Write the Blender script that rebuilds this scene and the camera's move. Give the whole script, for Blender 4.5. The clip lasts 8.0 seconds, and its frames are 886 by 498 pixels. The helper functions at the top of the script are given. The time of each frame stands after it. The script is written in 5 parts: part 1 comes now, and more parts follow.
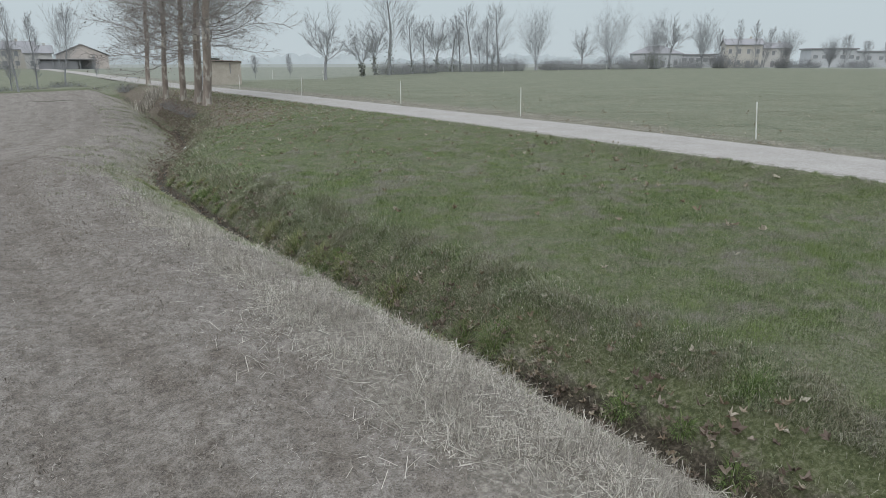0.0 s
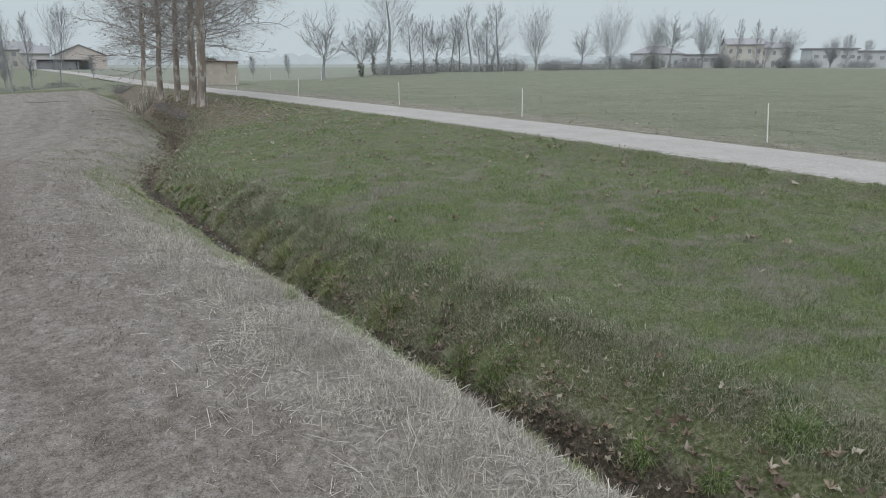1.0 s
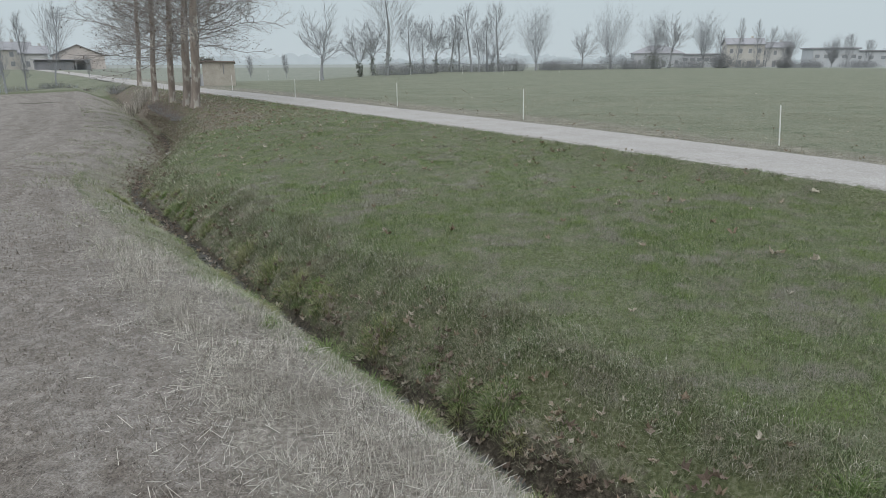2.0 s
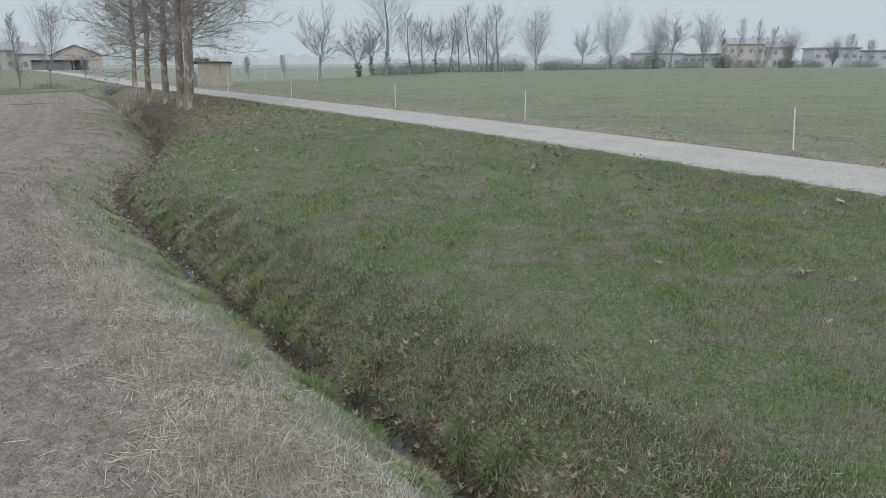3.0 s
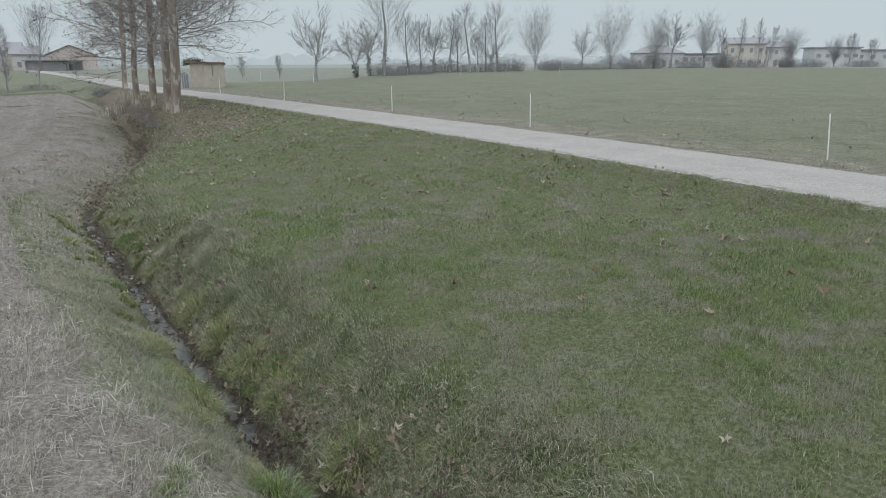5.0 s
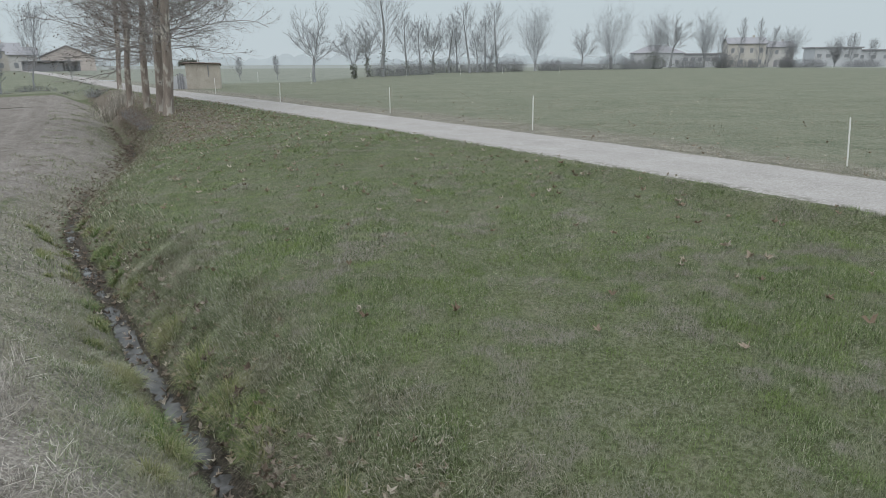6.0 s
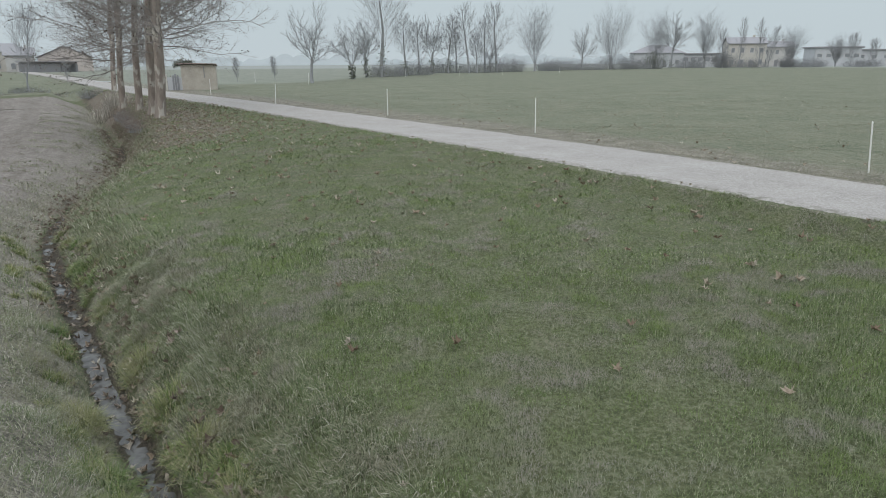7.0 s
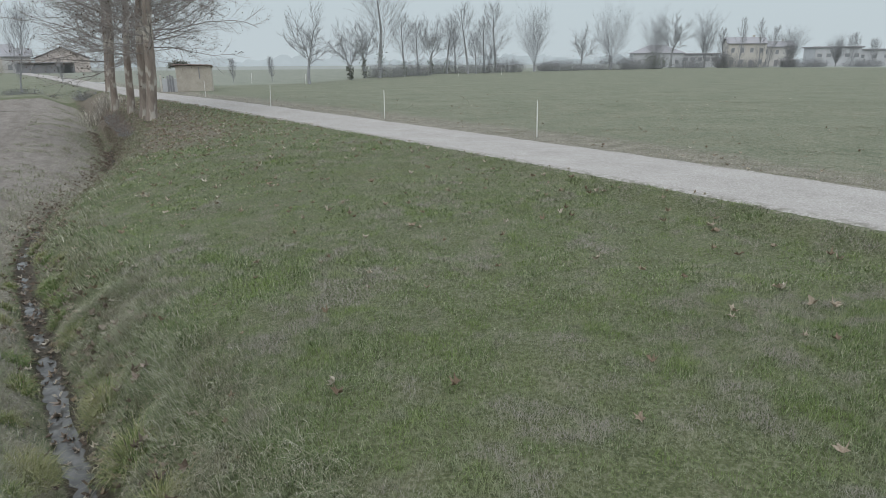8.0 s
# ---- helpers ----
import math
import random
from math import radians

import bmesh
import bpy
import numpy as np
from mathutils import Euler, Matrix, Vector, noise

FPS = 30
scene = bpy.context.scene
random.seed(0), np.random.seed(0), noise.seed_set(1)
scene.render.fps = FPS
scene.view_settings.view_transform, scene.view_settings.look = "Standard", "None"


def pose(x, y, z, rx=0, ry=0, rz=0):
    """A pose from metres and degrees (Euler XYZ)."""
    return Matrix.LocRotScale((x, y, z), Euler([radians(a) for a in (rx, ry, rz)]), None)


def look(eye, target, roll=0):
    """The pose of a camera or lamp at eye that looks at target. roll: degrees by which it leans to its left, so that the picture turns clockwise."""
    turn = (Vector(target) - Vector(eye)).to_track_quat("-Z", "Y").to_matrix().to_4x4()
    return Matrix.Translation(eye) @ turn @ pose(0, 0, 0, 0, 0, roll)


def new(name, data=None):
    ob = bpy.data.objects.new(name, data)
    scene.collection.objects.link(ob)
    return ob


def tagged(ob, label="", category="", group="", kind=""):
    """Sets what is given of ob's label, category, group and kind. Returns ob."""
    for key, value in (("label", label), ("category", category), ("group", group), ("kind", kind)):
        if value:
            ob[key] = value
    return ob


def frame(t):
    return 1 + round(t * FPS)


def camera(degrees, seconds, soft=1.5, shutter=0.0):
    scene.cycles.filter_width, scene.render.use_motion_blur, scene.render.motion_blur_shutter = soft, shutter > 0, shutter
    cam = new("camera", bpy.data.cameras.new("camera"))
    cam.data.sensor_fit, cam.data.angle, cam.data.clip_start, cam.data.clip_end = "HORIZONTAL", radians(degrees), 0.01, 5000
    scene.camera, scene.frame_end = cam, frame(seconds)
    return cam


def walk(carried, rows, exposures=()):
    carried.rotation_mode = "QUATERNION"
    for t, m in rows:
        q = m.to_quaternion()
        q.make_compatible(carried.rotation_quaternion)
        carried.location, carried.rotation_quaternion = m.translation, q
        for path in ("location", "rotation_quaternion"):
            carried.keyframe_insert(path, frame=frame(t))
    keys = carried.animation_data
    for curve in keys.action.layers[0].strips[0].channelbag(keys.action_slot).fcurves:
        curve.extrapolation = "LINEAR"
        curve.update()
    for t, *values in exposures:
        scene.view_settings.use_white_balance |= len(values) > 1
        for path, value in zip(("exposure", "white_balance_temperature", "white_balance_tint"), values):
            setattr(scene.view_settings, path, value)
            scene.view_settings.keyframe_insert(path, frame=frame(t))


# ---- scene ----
cam = camera(70.0, 8.0, 0.75)
METRES, EYE, TILT, LEAN, TURN = 4.28, 2.3, -16.6, 0.0, 0.0
ROWS = [
    (0.0, 0.0000, 0.0000, 0.0000, 0.00, -0.00, -0.00),
    (0.5, 0.0024, 0.0890, 0.0259, -0.00, 0.01, 0.01),
    (1.0, 0.0054, 0.1784, 0.0525, -0.01, 0.01, 0.05),
    (1.5, 0.0100, 0.2687, 0.0798, -0.01, 0.01, 0.08),
    (3.0, 0.0188, 0.5469, 0.1685, -0.05, -0.00, 0.12),
    (3.5, 0.0177, 0.6411, 0.1997, -0.08, -0.00, 0.14),
    (4.0, 0.0149, 0.7349, 0.2307, -0.11, -0.01, 0.16),
    (4.5, 0.0121, 0.8287, 0.2618, -0.14, -0.02, 0.19),
    (6.0, 0.0102, 1.1155, 0.3542, -0.22, 0.01, 0.28),
    (6.5, 0.0115, 1.2117, 0.3864, -0.24, 0.01, 0.32),
    (7.0, 0.0133, 1.3066, 0.4177, -0.26, 0.02, 0.36),
    (7.5, 0.0164, 1.4004, 0.4478, -0.29, 0.04, 0.41),
    (8.0, 0.0213, 1.4921, 0.4786, -0.32, 0.05, 0.46),
]
walk(cam, [(t, pose(0, 0, EYE, TILT, LEAN, TURN) @ pose(METRES * x, METRES * y, METRES * z, 90 + pitch, roll, yaw)) for t, x, y, z, yaw, pitch, roll in ROWS])


# ---- sky and light ----
def make_world():
    world = bpy.data.worlds.new("overcast_sky")
    scene.world = world
    world.use_nodes = True
    nt = world.node_tree
    nt.nodes.clear()
    out, bg = nt.nodes.new("ShaderNodeOutputWorld"), nt.nodes.new("ShaderNodeBackground")
    sky = nt.nodes.new("ShaderNodeTexSky")
    sky.sky_type, sky.sun_disc = "NISHITA", False
    sky.sun_elevation, sky.sun_rotation = radians(38), radians(200)
    sky.air_density, sky.dust_density = 1.0, 5.0
    dim = nt.nodes.new("ShaderNodeVectorMath")
    dim.operation = "SCALE"
    dim.inputs["Scale"].default_value = 0.06
    nt.links.new(sky.outputs[0], dim.inputs[0])
    # cloud cover: an even grey deck, about three times as bright overhead as at the horizon
    coord, split = nt.nodes.new("ShaderNodeTexCoord"), nt.nodes.new("ShaderNodeSeparateXYZ")
    nt.links.new(coord.outputs["Generated"], split.inputs[0])
    ramp = nt.nodes.new("ShaderNodeValToRGB")
    ramp.color_ramp.elements[0].position, ramp.color_ramp.elements[0].color = 0.0, (*SKY_LOW, 1)
    ramp.color_ramp.elements[1].position, ramp.color_ramp.elements[1].color = 1.0, (*SKY_TOP, 1)
    mid = ramp.color_ramp.elements.new(0.14)
    mid.color = (*SKY_MID, 1)
    nt.links.new(split.outputs["Z"], ramp.inputs[0])
    mix = nt.nodes.new("ShaderNodeMix")
    mix.data_type = "RGBA"
    mix.inputs[0].default_value = 0.93
    nt.links.new(dim.outputs[0], mix.inputs[6])
    nt.links.new(ramp.outputs[0], mix.inputs[7])
    nt.links.new(mix.outputs[2], bg.inputs[0])
    bg.inputs[1].default_value = 1.0
    nt.links.new(bg.outputs[0], out.inputs[0])


SKY_LOW, SKY_MID, SKY_TOP = (0.56, 0.64, 0.68), (0.55, 0.645, 0.69), (1.66, 1.77, 1.96)
make_world()
sun = new("sun", bpy.data.lights.new("sun", "SUN"))
sun.data.energy, sun.data.angle, sun.data.color = 0.6, radians(25), (1.0, 0.96, 0.9)
sun.matrix_world = look((0, 0, 0), (math.sin(radians(20)) * math.cos(radians(38)), math.cos(radians(20)) * math.cos(radians(38)), -math.sin(radians(38))))
scene.view_settings.exposure = 0.0


# ---- materials ----
class Nodes:
    """A small hand for writing node materials."""

    def __init__(self, name, rough=0.85, spec=0.25):
        self.mat = bpy.data.materials.new(name)
        self.mat.use_nodes = True
        self.nt = self.mat.node_tree
        self.bsdf = self.nt.nodes["Principled BSDF"]
        self.bsdf.inputs["Roughness"].default_value = rough
        self.bsdf.inputs["Specular IOR Level"].default_value = spec

    def add(self, kind, **values):
        node = self.nt.nodes.new(kind)
        for key, value in values.items():
            node.inputs[key.replace("_", " ")].default_value = value
        return node

    def link(self, a, b):
        self.nt.links.new(a, b)
        return b

    def place(self):
        return self.add("ShaderNodeNewGeometry").outputs["Position"]

    def local(self):
        return self.add("ShaderNodeTexCoord").outputs["Object"]

    def noise(self, where, scale, detail=4.0, rough=0.6, stretch=None):
        if stretch:
            m = self.add("ShaderNodeMapping")
            m.inputs["Scale"].default_value = stretch
            self.link(where, m.inputs[0])
            where = m.outputs[0]
        node = self.add("ShaderNodeTexNoise", Scale=scale, Detail=detail, Roughness=rough)
        self.link(where, node.inputs["Vector"])
        return node.outputs[0]

    def ramp(self, value, *stops):
        node = self.add("ShaderNodeValToRGB")
        els = node.color_ramp.elements
        while len(els) < len(stops):
            els.new(0.5)
        for el, (at, colour) in zip(els, stops):
            el.position = at
            el.color = (*colour, 1) if not isinstance(colour, float) else (colour, colour, colour, 1)
        self.link(value, node.inputs[0])
        return node.outputs[0]

    def mix(self, a, b, factor, blend="MIX"):
        node = self.add("ShaderNodeMix")
        node.data_type, node.blend_type = "RGBA", blend
        for value, port in ((factor, 0), (a, 6), (b, 7)):
            if isinstance(value, (float, int)):
                node.inputs[port].default_value = value
            elif isinstance(value, tuple):
                node.inputs[port].default_value = (*value, 1)
            else:
                self.link(value, node.inputs[port])
        return node.outputs[2]

    def maths(self, how, a, b=None, clamp=False):
        node = self.add("ShaderNodeMath")
        node.operation, node.use_clamp = how, clamp
        for port, value in ((0, a), (1, b)):
            if value is None:
                continue
            if isinstance(value, (float, int)):
                node.inputs[port].default_value = value
            else:
                self.link(value, node.inputs[port])
        return node.outputs[0]

    def attribute(self, name):
        node = self.add("ShaderNodeAttribute")
        node.attribute_name = name
        return node.outputs["Fac"]

    def island(self):
        return self.add("ShaderNodeNewGeometry").outputs["Random Per Island"]

    def each(self):
        return self.add("ShaderNodeObjectInfo").outputs["Random"]

    def done(self, colour, bump=None, strength=0.5, distance=0.01, rough=None):
        if isinstance(colour, tuple):
            self.bsdf.inputs["Base Color"].default_value = (*colour, 1)
        else:
            self.link(colour, self.bsdf.inputs["Base Color"])
        if bump is not None:
            b = self.add("ShaderNodeBump", Strength=strength, Distance=distance)
            self.link(bump, b.inputs["Height"])
            self.link(b.outputs[0], self.bsdf.inputs["Normal"])
        if rough is not None:
            self.link(rough, self.bsdf.inputs["Roughness"])
        return self.mat


def ground_material():
    n = Nodes("ground_cover", 0.95, 0.1)
    p = n.place()
    big, mid, fine = n.noise(p, 0.35, 3), n.noise(p, 1.7, 5), n.noise(p, 22, 6, 0.7)
    grit = n.noise(p, 70, 4, 0.7)
    grass = n.mix(n.ramp(mid, (0.3, (0.072, 0.088, 0.038)), (0.55, (0.105, 0.118, 0.055)), (0.75, (0.16, 0.152, 0.098))),
                  n.ramp(fine, (0.38, (0.04, 0.046, 0.022)), (0.5, (0.10, 0.112, 0.055)), (0.62, (0.21, 0.205, 0.14))), 0.6)
    meadow = n.mix(n.ramp(n.maths("ADD", n.maths("MULTIPLY", big, 0.5), n.maths("MULTIPLY", mid, 0.5)), (0.36, (0.105, 0.118, 0.07)), (0.5, (0.158, 0.165, 0.108)), (0.64, (0.225, 0.21, 0.148))), n.ramp(n.noise(p, 9, 6, 0.75), (0.38, (0.075, 0.085, 0.055)), (0.52, (0.16, 0.172, 0.122)), (0.66, (0.30, 0.285, 0.22))), 0.5)
    verge = n.ramp(n.maths("ADD", n.maths("MULTIPLY", fine, 0.75), n.maths("MULTIPLY", mid, 0.25)), (0.38, (0.075, 0.07, 0.052)), (0.5, (0.18, 0.166, 0.128)), (0.62, (0.36, 0.33, 0.27)))
    crumb = n.noise(p, 11, 6, 0.8)
    soil = n.mix(n.ramp(crumb, (0.38, (0.098, 0.085, 0.072)), (0.48, (0.20, 0.178, 0.154)), (0.60, (0.345, 0.318, 0.283))), n.ramp(grit, (0.38, (0.09, 0.076, 0.064)), (0.5, (0.22, 0.198, 0.172)), (0.62, (0.37, 0.342, 0.305))), 0.5)
    soil = n.mix(soil, (0.66, 0.62, 0.58), n.ramp(n.noise(p, 0.8, 6, 0.75), (0.52, 0.0), (0.66, 0.5)), "MULTIPLY")
    soil = n.mix(soil, (1.22, 1.22, 1.22), n.ramp(n.noise(p, 1.3, 6, 0.75), (0.54, 0.0), (0.66, 0.3)), "MULTIPLY")
    soil = n.mix(soil, (0.64, 0.605, 0.565), n.ramp(n.noise(p, 3.2, 6, 0.75), (0.52, 0.0), (0.62, 0.45)), "MULTIPLY")
    soil = n.mix(soil, (0.66, 0.63, 0.60), n.maths("MULTIPLY", n.attribute("track"), n.ramp(mid, (0.35, 0.25), (0.65, 0.6))), "MULTIPLY")
    # drag marks of the harrow, drawn out along the track
    drawn = n.add("ShaderNodeCombineXYZ")
    n.link(n.attribute("across"), drawn.inputs[0])
    n.link(n.maths("MULTIPLY", n.attribute("along"), 0.16), drawn.inputs[1])
    lines = n.maths("ADD", n.maths("MULTIPLY", n.noise(drawn.outputs[0], 2.3, 5, 0.65), 0.6), n.maths("MULTIPLY", n.noise(p, 2.4, 6, 0.75), 0.4))
    soil = n.mix(soil, (0.64, 0.60, 0.56), n.ramp(lines, (0.47, 0.0), (0.58, 0.6)), "MULTIPLY")
    straw = n.mix(n.ramp(fine, (0.38, (0.075, 0.063, 0.05)), (0.5, (0.20, 0.175, 0.145)), (0.62, (0.40, 0.362, 0.305))), n.ramp(mid, (0.3, (0.19, 0.175, 0.15)), (0.7, (0.31, 0.29, 0.25))), 0.4)
    mud = n.mix(n.ramp(fine, (0.36, (0.018, 0.015, 0.012)), (0.5, (0.065, 0.053, 0.042)), (0.64, (0.17, 0.145, 0.115))), n.ramp(mid, (0.4, (0.045, 0.04, 0.026)), (0.7, (0.09, 0.082, 0.05))), 0.35)
    litter = n.ramp(n.noise(p, 14, 5, 0.7), (0.35, (0.075, 0.062, 0.048)), (0.52, (0.155, 0.13, 0.10)), (0.66, (0.27, 0.23, 0.185)))

    def eaten(name, by=0.5, at=0.5, width=0.12):
        ragged = n.maths("ADD", n.attribute(name), n.maths("MULTIPLY", n.maths("SUBTRACT", n.noise(p, 5, 6, 0.7), 0.5), by))
        return n.ramp(ragged, (at - width, 0.0), (at + width, 1.0))

    colour = n.mix(grass, meadow, eaten("meadow", 0.3))
    # haze painted into the far ground: colour drawn to a pale grey
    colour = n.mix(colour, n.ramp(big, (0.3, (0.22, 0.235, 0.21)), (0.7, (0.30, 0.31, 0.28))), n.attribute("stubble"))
    colour = n.mix(colour, verge, eaten("verge", 1.1))
    colour = n.mix(colour, soil, eaten("soil", 0.6))
    colour = n.mix(colour, straw, eaten("straw", 1.3))
    colour = n.mix(colour, litter, eaten("litter", 1.2))
    colour = n.mix(colour, mud, eaten("mud", 0.7))
    # bluish sheen at low view angles stands in for haze over the ground
    n.bsdf.inputs["Sheen Weight"].default_value = 0.055
    n.bsdf.inputs["Sheen Roughness"].default_value = 0.45
    n.bsdf.inputs["Sheen Tint"].default_value = (0.86, 0.93, 1.0, 1)
    return n.done(colour, n.maths("ADD", fine, n.maths("MULTIPLY", grit, 0.5)), 0.75, 0.03)


def gravel_material():
    n = Nodes("pale_gravel", 0.95, 0.1)
    p = n.place()
    stones = n.add("ShaderNodeTexVoronoi", Scale=38)
    n.link(p, stones.inputs["Vector"])
    tone = n.ramp(stones.outputs["Color"], (0.1, (0.245, 0.228, 0.208)), (0.6, (0.375, 0.355, 0.328)), (0.95, (0.51, 0.485, 0.45)))
    worn = n.ramp(n.noise(p, 0.9, 5), (0.3, (0.305, 0.288, 0.265)), (0.7, (0.415, 0.396, 0.37)))
    colour = n.mix(n.mix(tone, worn, 0.5), (0.20, 0.19, 0.16), n.maths("MULTIPLY", n.attribute("edge"), n.ramp(n.noise(p, 6, 5), (0.45, 0.0), (0.6, 0.8))))
    return n.done(colour, n.maths("ADD", stones.outputs["Distance"], n.noise(p, 60, 3)), 0.7, 0.015)


def blade_material(name, stops, patch, spread=0.5, rough=0.75, lush=None):
    """Grass or straw: each blade its own tone out of stops, whole patches drawn to the patch colour, others to a lush one."""
    n = Nodes(name, rough, 0.2)
    p = n.place()
    blade = n.ramp(n.island(), *stops)
    where = n.ramp(n.maths("ADD", n.noise(p, 0.9, 3, 0.6), n.maths("MULTIPLY", n.noise(p, 3.4, 4, 0.6), 0.7)), (0.79, 0.0), (0.96, spread))
    colour = n.mix(blade, patch, where)
    if lush:
        colour = n.mix(colour, lush, n.ramp(n.noise(p, 1.9, 3, 0.6, (1, 1, 0.2)), (0.48, 0.0), (0.64, 0.6)))
    return n.done(colour)


def bark_material(name, dark, light, pale, scale=6.0, flakes=0.5):
    n = Nodes(name, 0.9, 0.15)
    p = n.local()
    streak = n.noise(p, scale, 5, 0.65, (1, 1, 0.25))
    plates = n.noise(p, scale * 0.7, 3, 0.5, (1, 1, 0.4))
    colour = n.mix(n.ramp(streak, (0.3, dark), (0.7, light)), pale, n.ramp(plates, (0.52, 0.0), (0.6, flakes)))
    return n.done(colour, streak, 0.6, 0.02)


def plain_material(name, a, b, scale=4.0, rough=0.8, bump=0.2, stretch=None, distance=0.01):
    n = Nodes(name, rough, 0.25)
    p = n.local()
    v = n.noise(p, scale, 5, 0.65, stretch)
    w = n.noise(p, scale * 9, 4, 0.7, stretch)
    colour = n.mix(n.ramp(v, (0.3, a), (0.7, b)), n.ramp(w, (0.3, a), (0.7, b)), 0.4)
    return n.done(colour, w, bump, distance)


def leaf_material(name, stops):
    n = Nodes(name, 0.7, 0.25)
    p = n.local()
    colour = n.mix(n.ramp(n.maths("FRACT", n.maths("ADD", n.island(), n.each())), *stops), (0.09, 0.065, 0.045), n.ramp(n.noise(p, 30, 4), (0.5, 0.0), (0.7, 0.55)))
    return n.done(colour)


def water_material():
    n = Nodes("ditch_water", 0.06, 0.5)
    p = n.place()
    n.bsdf.inputs["IOR"].default_value = 1.33
    return n.done(n.ramp(n.noise(p, 5, 4), (0.35, (0.05, 0.048, 0.042)), (0.7, (0.15, 0.147, 0.135))), n.noise(p, 14, 3), 0.2, 0.01)


def glass_material():
    n = Nodes("hazed_window_glass", 0.08, 0.5)
    # pale base colour carries the haze in front of the far windows
    return n.done(n.ramp(n.noise(n.local(), 1.3, 2), (0.3, (0.22, 0.23, 0.24)), (0.7, (0.30, 0.31, 0.32))))


GROUND, GRAVEL, WATER, GLASS = ground_material(), gravel_material(), water_material(), glass_material()
GRASS = blade_material("winter_grass", ((0.0, (0.063, 0.090, 0.034)), (0.32, (0.123, 0.171, 0.065)), (0.66, (0.183, 0.231, 0.102)), (0.82, (0.241, 0.264, 0.153)), (0.94, (0.324, 0.336, 0.230)), (1.0, (0.418, 0.424, 0.305))), (0.275, 0.256, 0.219), 0.9, 0.75, (0.162, 0.222, 0.061))
FIELD_GRASS = blade_material("field_grass", ((0.0, (0.11, 0.125, 0.075)), (0.6, (0.165, 0.18, 0.115)), (1.0, (0.30, 0.285, 0.21))), (0.24, 0.225, 0.165), 0.6)
DRY = blade_material("dead_grass", ((0.0, (0.090, 0.109, 0.056)), (0.3, (0.160, 0.196, 0.097)), (0.6, (0.224, 0.254, 0.146)), (0.8, (0.326, 0.316, 0.231)), (0.93, (0.443, 0.416, 0.336)), (1.0, (0.598, 0.567, 0.484))), (0.261, 0.238, 0.178), 0.6)
STRAW = blade_material("bleached_straw", ((0.0, (0.13, 0.115, 0.094)), (0.45, (0.335, 0.308, 0.262)), (1.0, (0.66, 0.62, 0.545))), (0.25, 0.225, 0.19), 0.5, 0.65)
TUSSOCK = blade_material("tussock_grass", ((0.0, (0.07, 0.105, 0.028)), (0.45, (0.15, 0.20, 0.058)), (0.72, (0.26, 0.265, 0.12)), (1.0, (0.42, 0.39, 0.26))), (0.24, 0.215, 0.12), 0.4)
FRESH = blade_material("fresh_grass", ((0.0, (0.06, 0.10, 0.028)), (0.5, (0.125, 0.19, 0.055)), (0.85, (0.19, 0.255, 0.085)), (1.0, (0.36, 0.35, 0.22))), (0.2, 0.2, 0.1), 0.3)
CLOD = blade_material("dry_clod", ((0.0, (0.13, 0.11, 0.092)), (0.5, (0.21, 0.185, 0.16)), (1.0, (0.36, 0.33, 0.295))), (0.17, 0.148, 0.126), 0.5, 0.95)
CHAFF = blade_material("soil_chaff", ((0.0, (0.102, 0.084, 0.069)), (0.4, (0.190, 0.164, 0.139)), (0.85, (0.252, 0.226, 0.194)), (1.0, (0.353, 0.323, 0.281))), (0.177, 0.155, 0.131), 0.5, 0.95)
PLANE_BARK = bark_material("plane_bark", (0.20, 0.165, 0.14), (0.33, 0.285, 0.245), (0.50, 0.465, 0.41), 5.0, 0.75)
# limb bark, raised in tone to paint the haze in front of it
HAZED_TWIG_BARK = bark_material("hazed_twig_bark", (0.20, 0.18, 0.165), (0.31, 0.285, 0.265), (0.36, 0.335, 0.31), 9.0, 0.4)
# grey bark of the field trees, lightened so its colour carries the haze
HAZED_BARK = bark_material("hazed_bark", (0.25, 0.255, 0.26), (0.34, 0.345, 0.35), (0.40, 0.405, 0.405), 3.0, 0.4)
IVY = leaf_material("ivy_leaf", ((0.0, (0.11, 0.125, 0.10)), (0.6, (0.17, 0.185, 0.15)), (1.0, (0.23, 0.245, 0.205))))
FALLEN = leaf_material("fallen_leaf", ((0.0, (0.17, 0.125, 0.085)), (0.4, (0.27, 0.21, 0.15)), (0.75, (0.37, 0.32, 0.25)), (1.0, (0.50, 0.455, 0.38))))
# darker tones of the fallen leaf, used in the ditch
DARK_LEAF = leaf_material("dark_leaf", ((0.0, (0.12, 0.09, 0.07)), (0.4, (0.18, 0.14, 0.11)), (0.75, (0.25, 0.205, 0.165)), (1.0, (0.33, 0.285, 0.235))))
SEED = plain_material("seed_ball", (0.06, 0.045, 0.035), (0.11, 0.085, 0.06), 20)
POST = plain_material("white_stake", (0.66, 0.65, 0.62), (0.80, 0.79, 0.76), 7, 0.6, 0.1)

# ---- helpers for shapes ----
def value_noise(x, y, size, seed):
    """Smooth noise in -1..1 with features of the given size in metres."""
    u, v = np.asarray(x) / size, np.asarray(y) / size
    i, j = np.floor(u), np.floor(v)
    fu, fv = u - i, v - j
    fu, fv = fu * fu * (3 - 2 * fu), fv * fv * (3 - 2 * fv)

    def corner(a, b):
        h = np.sin(a * 127.1 + b * 311.7 + seed * 74.7) * 43758.5453
        return (h - np.floor(h)) * 2 - 1

    low = corner(i, j) * (1 - fu) + corner(i + 1, j) * fu
    high = corner(i, j + 1) * (1 - fu) + corner(i + 1, j + 1) * fu
    return low * (1 - fv) + high * fv


